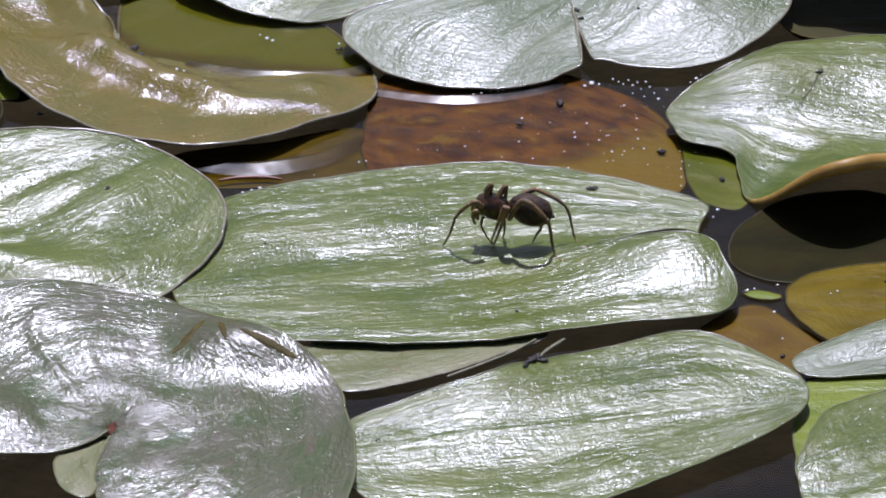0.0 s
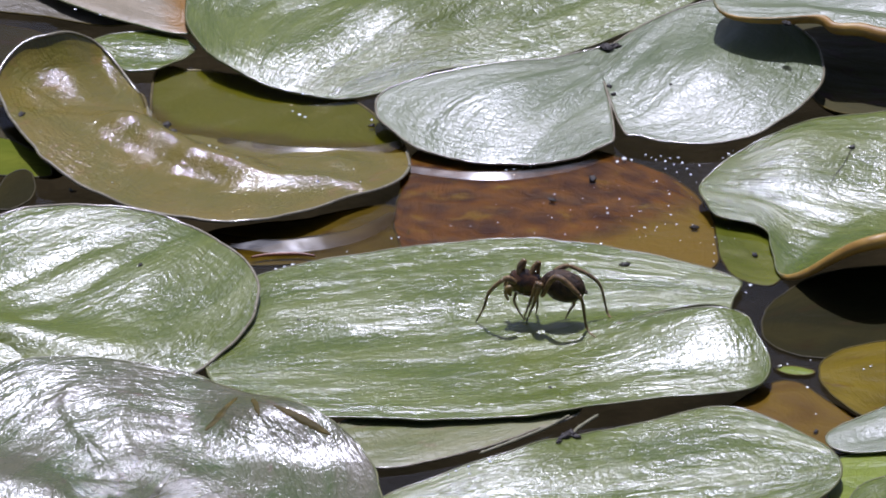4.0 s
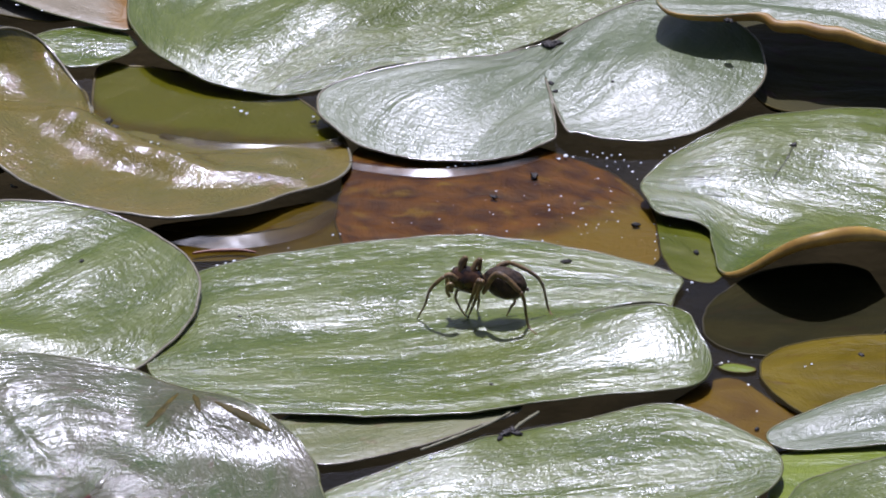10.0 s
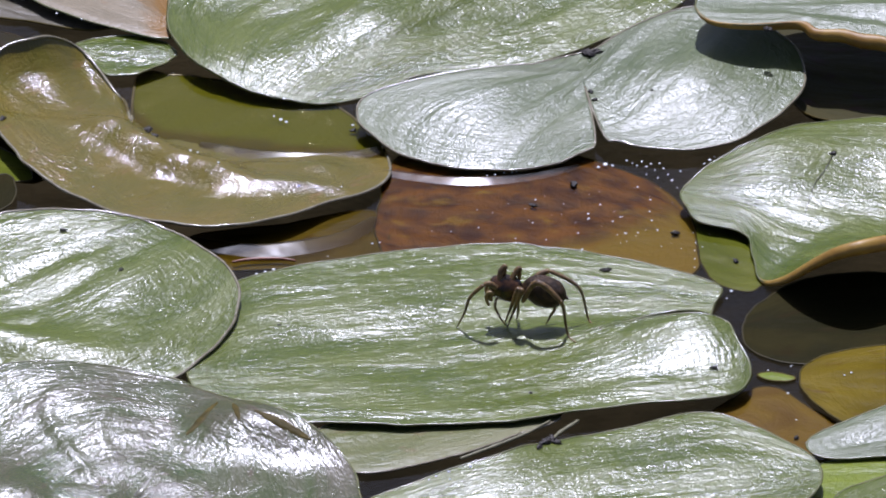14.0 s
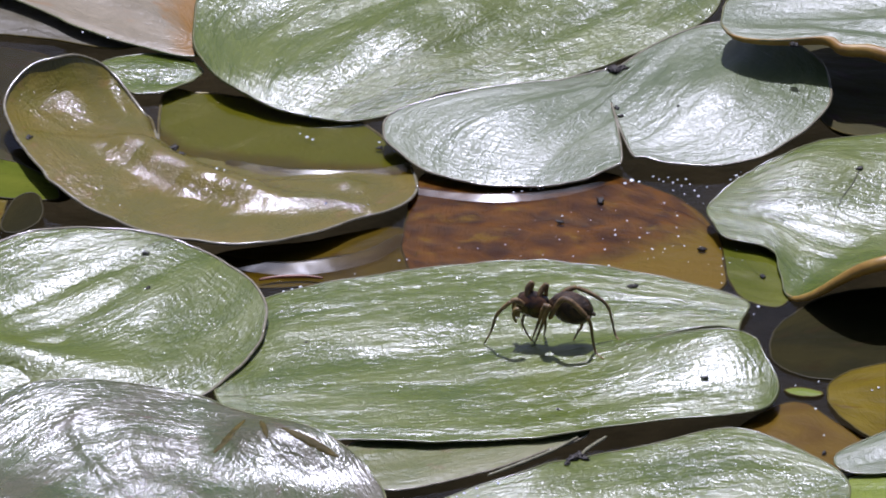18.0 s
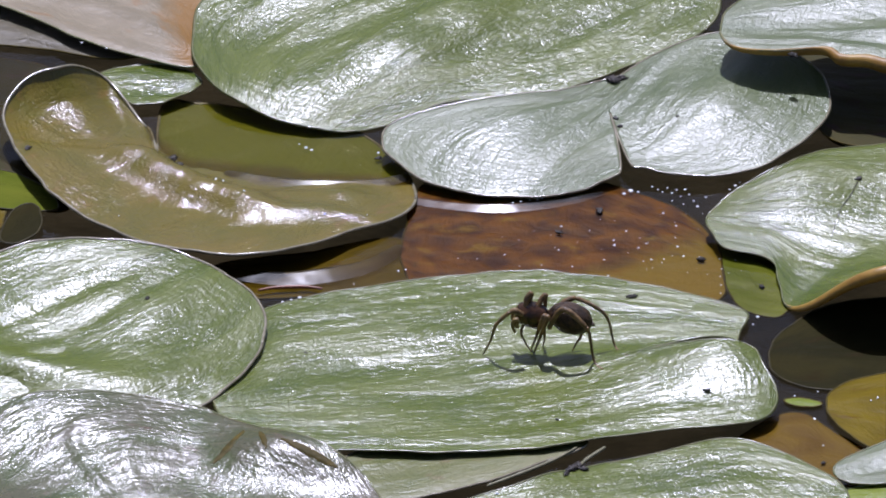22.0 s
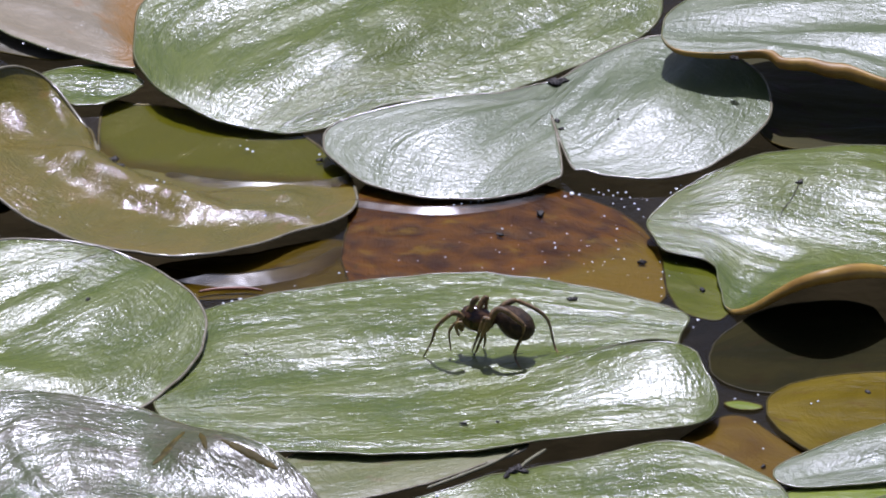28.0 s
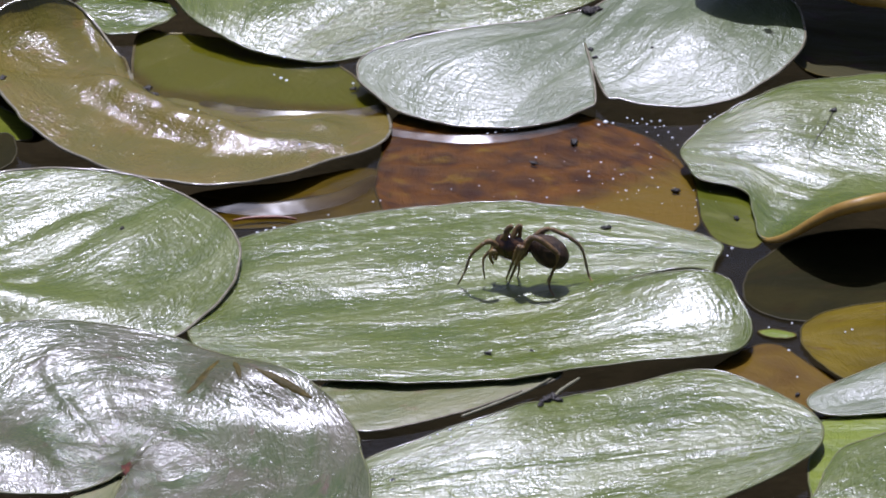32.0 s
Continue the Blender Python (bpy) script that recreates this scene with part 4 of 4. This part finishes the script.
def midge(label):
    thing = tagged(new("midge"), label, "insect", "small insects")
    ob = part("body", lump((0.62, 0.26, 0.26), 0.1, 0.05, 3), DIRT, thing, "black body")
    ob.location.z = 0.34 * MM
    ob = part("head", lump((0.2, 0.2, 0.2), 0, 0.05, 2), DIRT, thing)
    ob.location = (-0.72 * MM, 0, 0.36 * MM)
    for side in (-1, 1):
        ob = part("wing", lump((0.5, 0.22, 0.03), 0.2, 0.02, 3), WING, thing, "grey wing")
        ob.matrix_basis = pose(0.35 * MM, 0.2 * side * MM, 0.62 * MM, 18 * side, -14, 12 * side)
        for k in range(3):
            x = -0.35 + 0.35 * k
            part("leg", tube([(x, 0.15 * side, 0.3), (x * 1.3, 0.45 * side, 0.42), (x * 1.7, 0.7 * side, 0.0)], [0.05, 0.045, 0.03], 5), DIRT, thing)
    for ob in thing.children:
        ob.matrix_basis = Matrix.Scale(0.68, 4) @ ob.matrix_basis
    return thing


walker = midge("tiny dark midge walking over the spider's leaf")
visitor = midge("tiny dark midge walking along a leaf edge")
WALKER_WAY = [
    (0.0, 'water', 40.5, -11.98),
    (13.0, 'water', 40.5, -11.98),
    (13.5, 'main', 36.78, -15.66),
    (14, 'main', 34.45, -14.89),
    (14.5, 'main', 31.59, -14.19),
    (16.5, 'main', 28.95, -13.96),
    (18, 'main', 29.56, -13.91),
    (21, 'main', 29.71, -14.02),
    (22, 'main', 29.93, -14.33),
    (23, 'main', 28.62, -15.88),
    (24, 'main', 26.71, -17.16),
    (25, 'main', 25.73, -16.95),
    (26, 'main', 19.08, -18.25),
    (26.5, 'main', 15.97, -19.41),
    (28.5, 'main', 4.07, -19.64),
    (32, 'main', 4.07, -19.79)]
VISITOR_WAY = [
    (0.0, 'water', -56.18, 37.14),
    (10.4, 'water', -56.18, 37.14),
    (11, 'left', -53.53, 18.85),
    (12, 'left', -55.21, 18.13),
    (12.5, 'left', -55.59, 17.83),
    (13, 'left', -55.03, 17.18),
    (13.5, 'left', -54.62, 16.74),
    (14, 'left', -53.88, 17.55),
    (14.5, 'left', -52.72, 17.61),
    (16.5, 'left', -49.63, 17.59),
    (17, 'left', -48.3, 17.36),
    (17.5, 'left', -47.22, 17.17),
    (18, 'left', -46.28, 16.87),
    (19, 'left', -46.6, 17.05),
    (20, 'left', -46.54, 17.75),
    (21, 'left', -45.94, 18.42),
    (21.8, 'water', -44.65, 33.43),
    (32.0, 'water', -44.65, 33.43)]


def level(on, x, y):
    """Height of the leaf or water that a small thing rests on."""
    return max(0.0, SURFACE[on](x, y)) if on in SURFACE else 0.02


# ---- specks of dirt ----
SPECKS = [
    ('main', 20.33, 14.25, 0.62),
    ('left', -45.64, 8.28, 0.42),
    ('main', 9.87, -18.99, 0.3),
    ('right', 52.47, 41.76, 0.5),
    ('dead', 16.41, 40.69, 0.75),
    ('dead', 10.68, 34.7, 0.5),
    ('near', 11.57, -38.39, 0.8),
    ('near', 12.47, -37.3, 0.8),
    ('near', 13.2, -37.89, 0.6),
    ('near', 10.81, -39.65, 0.5),
    ('heart', 18.65, 70.13, 1.1),
    ('heart', 19.78, 70.51, 0.8),
    ('wet', -43.6, 52.6, 0.9),
    ('wet', -42.6, 52.2, 0.6),
    ('wet', -44.1, 54.3, 0.5),
    ('chip', 38.35, 19.05, 0.5),
    ('dead', 30.3, 26.85, 0.6),
    ('rust', 45.01, -28.39, 0.4),
    ('olive', 59.68, -10.0, 0.5),
    ('wet', -14.66, 56.39, 0.5),
    ('wet', -63.91, 53.52, 0.6),
    ('farright', 44.11, 66.97, 0.7),
    ('near', -8.5, -54.21, 0.3),
    ('right', 62.02, 18.53, 0.4),
    ('main', -24.0, -0.64, 0.25),
    ('heart', 27.63, 60.05, 0.25),
    ('heart', 18.94, 61.04, 0.5),
    ('heart', 19.48, 59.0, 0.4)]
for i, (on, x, y, r) in enumerate(SPECKS):
    z = level(on, x, y) + r * 0.1
    ob = link("dirt_speck", lump((r, r * 0.62, r * 0.45), 0.2, 0.9, 3, i * 3.7), DIRT)
    ob.matrix_basis = pose(x * MM, y * MM, z * MM, 0, 0, (i * 67) % 180)
    tagged(ob, "dark speck of plant dirt stuck on a leaf", "dirt", "dirt specks")

# ---- pale strips, a stem and a crack line ----
PALE_STRIP = plain("pale_strip_skin", (0.10, 0.10, 0.05), (0.20, 0.19, 0.11), 500, 0.4, 0.0001)
REDSTEM = plain("red_stem", (0.10, 0.030, 0.012), (0.20, 0.07, 0.03), 600, 0.4, 0.0001)
# Added strips: the first for the sliver leaf's bright rim, the second for debris.
for path in ([(0.45, -35.53, 1.0), (4.93, -32.33, 1.0), (9.05, -29.11, 1.0), (12.45, -25.59, 1.0)], [(12.24, -31.79, 1.2), (13.61, -29.16, 1.2), (16.2, -25.93, 1.2)]):
    tagged(link("pale_strip", tube(path, [0.2, 0.26, 0.22, 0.14][:len(path)], 10, 0.1), PALE_STRIP), "pale strip added for a leaf rim and debris between two leaves", "stalk")
tagged(link("stem", tube([(-30.88, 18.34, 0.25), (-28.26, 19.13, 0.25), (-24.38, 19.29, 0.25), (-22.04, 18.66, 0.25)], [0.18, 0.26, 0.26, 0.15]), REDSTEM), "thin reddish stem at the water line", "stem")
# A thin dark tube laid on the skin stands in for a crack line.
crack = [(x, y, SURFACE["right"](x, y) + 0.02) for x, y in [(52.46, 41.5), (51.24, 38.39), (49.89, 35.68), (48.84, 32.27), (48.09, 28.78)]]
tagged(link("crack_line", tube(crack, [0.09, 0.07, 0.06, 0.05, 0.03], 6), DIRT), "thin dark tube added for a crack line in a leaf", "thread")

# ---- droplets and bubbles at the water line ----


def bead_material():
    m, nt, b = shader("white_glint_bead")
    # White base colour stands for the glint on each droplet.
    b.inputs["Base Color"].default_value = (0.9, 0.93, 0.95, 1)
    b.inputs["Roughness"].default_value = 0.15
    b.inputs["Specular IOR Level"].default_value = 0.8
    b.inputs["Transmission Weight"].default_value = 0.3
    b.inputs["IOR"].default_value = 1.33
    return m


BEAD = bead_material()
bead_mesh = None
DROPS = [
    ('water', 4.27, 43.15, 0.3),
    ('water', 5.38, 43.48, 0.35),
    ('water', 6.64, 43.97, 0.25),
    ('water', 7.75, 44.13, 0.3),
    ('water', 8.38, 44.29, 0.25),
    ('water', 19.87, 45.6, 0.5),
    ('water', 20.83, 46.42, 0.75),
    ('water', 21.86, 46.09, 0.4),
    ('water', 23.86, 47.57, 0.35),
    ('water', 24.64, 46.75, 0.25),
    ('water', 25.26, 46.09, 0.3),
    ('water', 26.0, 47.24, 0.3),
    ('water', 26.6, 45.77, 0.35),
    ('water', 27.25, 46.59, 0.3),
    ('water', 27.77, 44.78, 0.25),
    ('water', 28.45, 46.75, 0.35),
    ('water', 28.97, 45.27, 0.3),
    ('water', 29.56, 43.48, 0.3),
    ('water', 30.08, 41.85, 0.4),
    ('water', 31.33, 44.46, 0.3),
    ('water', 26.56, 43.48, 0.25),
    ('water', 28.12, 42.5, 0.25),
    ('water', 35.52, 47.74, 0.5),
    ('water', 34.7, 46.59, 0.3),
    ('water', 36.18, 48.72, 0.3),
    ('water', -27.41, 15.33, 0.45),
    ('water', -26.26, 15.96, 0.4),
    ('water', -25.11, 16.58, 0.55),
    ('water', -24.33, 16.27, 0.35),
    ('water', -17.72, 20.2, 0.25),
    ('water', -11.61, 23.84, 0.35),
    ('water', -10.6, 24.16, 0.3),
    ('water', 37.49, 10.65, 0.5),
    ('water', 36.82, 8.63, 0.3),
    ('water', 41.82, -10.78, 0.3),
    ('water', 44.27, -16.92, 0.4),
    ('water', 44.97, -9.72, 0.3),
    ('water', 46.38, -29.77, 0.4),
    ('water', 47.48, -28.46, 0.35),
    ('water', 48.41, -31.53, 0.3),
    ('water', 45.16, -23.9, 0.3),
    ('water', 32.75, 21.94, 0.25),
    ('water', 32.77, 19.57, 0.25),
    ('water', 32.64, 17.21, 0.25),
    ('water', 32.96, 24.0, 0.25),
    ('water', 56.52, 61.01, 0.4),
    ('water', 54.75, 60.67, 0.35),
    ('water', 53.68, 60.0, 0.3),
    ('wet', -24.92, 59.59, 0.6),
    ('wet', -24.11, 58.9, 0.5),
    ('wet', -25.9, 60.62, 0.3),
    ('wet', -14.68, 57.96, 0.45),
    ('wet', -37.26, 45.14, 0.4),
    ('wet', -36.35, 48.42, 0.3),
    ('wet', -33.18, 40.18, 0.35),
    ('wet', -46.75, 58.31, 0.4),
    ('wet', -50.54, 36.13, 0.2),
    ('wet', -21.89, 35.8, 0.3),
    ('wet', -16.01, 36.26, 0.2),
    ('far', -24.52, 64.27, 0.4),
    ('near', -2.66, -45.5, 0.35),
    ('near', -1.03, -44.96, 0.4),
    ('near', -0.88, -46.39, 0.3),
    ('near', 1.77, -44.44, 0.35),
    ('near', -3.61, -45.97, 0.25),
    ('pinkish', -40.55, 80.11, 0.45),
    ('pinkish', -54.05, 85.52, 0.35),
    ('pinkish', -57.7, 87.17, 0.4),
    ('water', 33.66, 92.71, 0.5),
    ('water', 70.18, 77.96, 0.3),
    ('olive', 52.89, -12.71, 0.35),
    ('olive', 51.96, -13.31, 0.3)]


def bead(x, y, z, r):
    global bead_mesh
    if bead_mesh is None:
        bm = lump((1.0, 0.9, 0.5), 0, 0.3, 3)
        first = link("water_droplet", bm, BEAD)
        bead_mesh = first.data
        ob = first
    else:
        ob = new("water_droplet", bead_mesh)
    ob.location, ob.scale = (x * MM, y * MM, z * MM), (r, r, r)
    ob.rotation_euler.z = x * 3.1
    tagged(ob, "water droplet with its white glint put into the colour", "droplet", "water droplets")


for drop in DROPS:
    bead(drop[1], drop[2], level(drop[0], drop[1], drop[2]) + 0.08, drop[3] * 0.48)
# Scattered white beads paint the sparkle over the dead leaf.
rng = random.Random(5)
for _ in range(64):
    u = rng.random()**0.5
    bead(-4 + 38 * u + rng.uniform(-2, 2), 20 + 22 * rng.random() * (0.4 + 0.6 * u) + (1 - u) * 5, 0.05, rng.choice((0.05, 0.07, 0.08, 0.10, 0.13, 0.16)))


# ---- what moves ----


def stand(upper, lower, root, knee, tip, new_root, new_knee, new_tip):
    """Poses of a leg and its shin when the spider has shifted its stance."""
    new_root, new_knee, new_tip = Vector(new_root), Vector(new_knee), Vector(new_tip)
    one, two, span = (knee - root).length, (tip - knee).length, new_tip - new_root
    way = min(span.length, 0.999 * (one + two))
    foot = (one * one - two * two + way * way) / (2 * way)
    ahead = span.normalized()
    aside = (new_knee - new_root - ahead * (new_knee - new_root).dot(ahead)).normalized()
    new_knee = new_root + ahead * foot + aside * math.sqrt(max(0.0, one * one - foot * foot))
    turn = (knee - root).rotation_difference(new_knee - new_root).to_matrix().to_4x4()
    first = Matrix.Translation(new_root * MM) @ turn
    bend = (tip - knee).rotation_difference(new_tip - new_knee).to_matrix().to_4x4()
    local = first.inverted() @ Matrix.Translation(first @ ((knee - root) * MM)) @ bend
    return first, local


def motions():
    walk(walker, [(t, pose(x * MM, y * MM, level(on, x, y) * MM, 0, 0, 8)) for t, on, x, y in WALKER_WAY])
    walk(visitor, [(t, pose(x * MM, y * MM, level(on, x, y) * MM, 0, 0, 170)) for t, on, x, y in VISITOR_WAY])

    def shift(ob, before, after):
        walk(ob, [(0.0, before), (22.5, before), (22.9, after), (32.0, after)])

    shift(carapace, CARAPACE_AT, pose(-2.5 * MM, 1.3 * MM, 5.35 * MM, 0, 8, -18))
    shift(abdomen, ABDOMEN_AT, pose(2.5 * MM, 0.1 * MM, 5.4 * MM, 0, 13, -34))
    for index, goal in ((5, {'coxa': (-1.3, -0.6, 4.5), 'knee': (3.67, -2.3, 7.33), 'foot': (3.32, -3.56, 0.45)}), (2, {'coxa': (-3.37, 0.8, 6.69), 'knee': (-1.99, 1.2, 9.11), 'foot': (-5.43, 1.0, 1.98)})):
        upper, lower, root, knee, tip = limbs[index]
        first, local = stand(upper, lower, root, knee, tip, goal["coxa"], goal["knee"], goal["foot"])
        shift(upper, upper.matrix_basis.copy(), first)
        shift(lower, lower.matrix_basis.copy(), local)


motions()
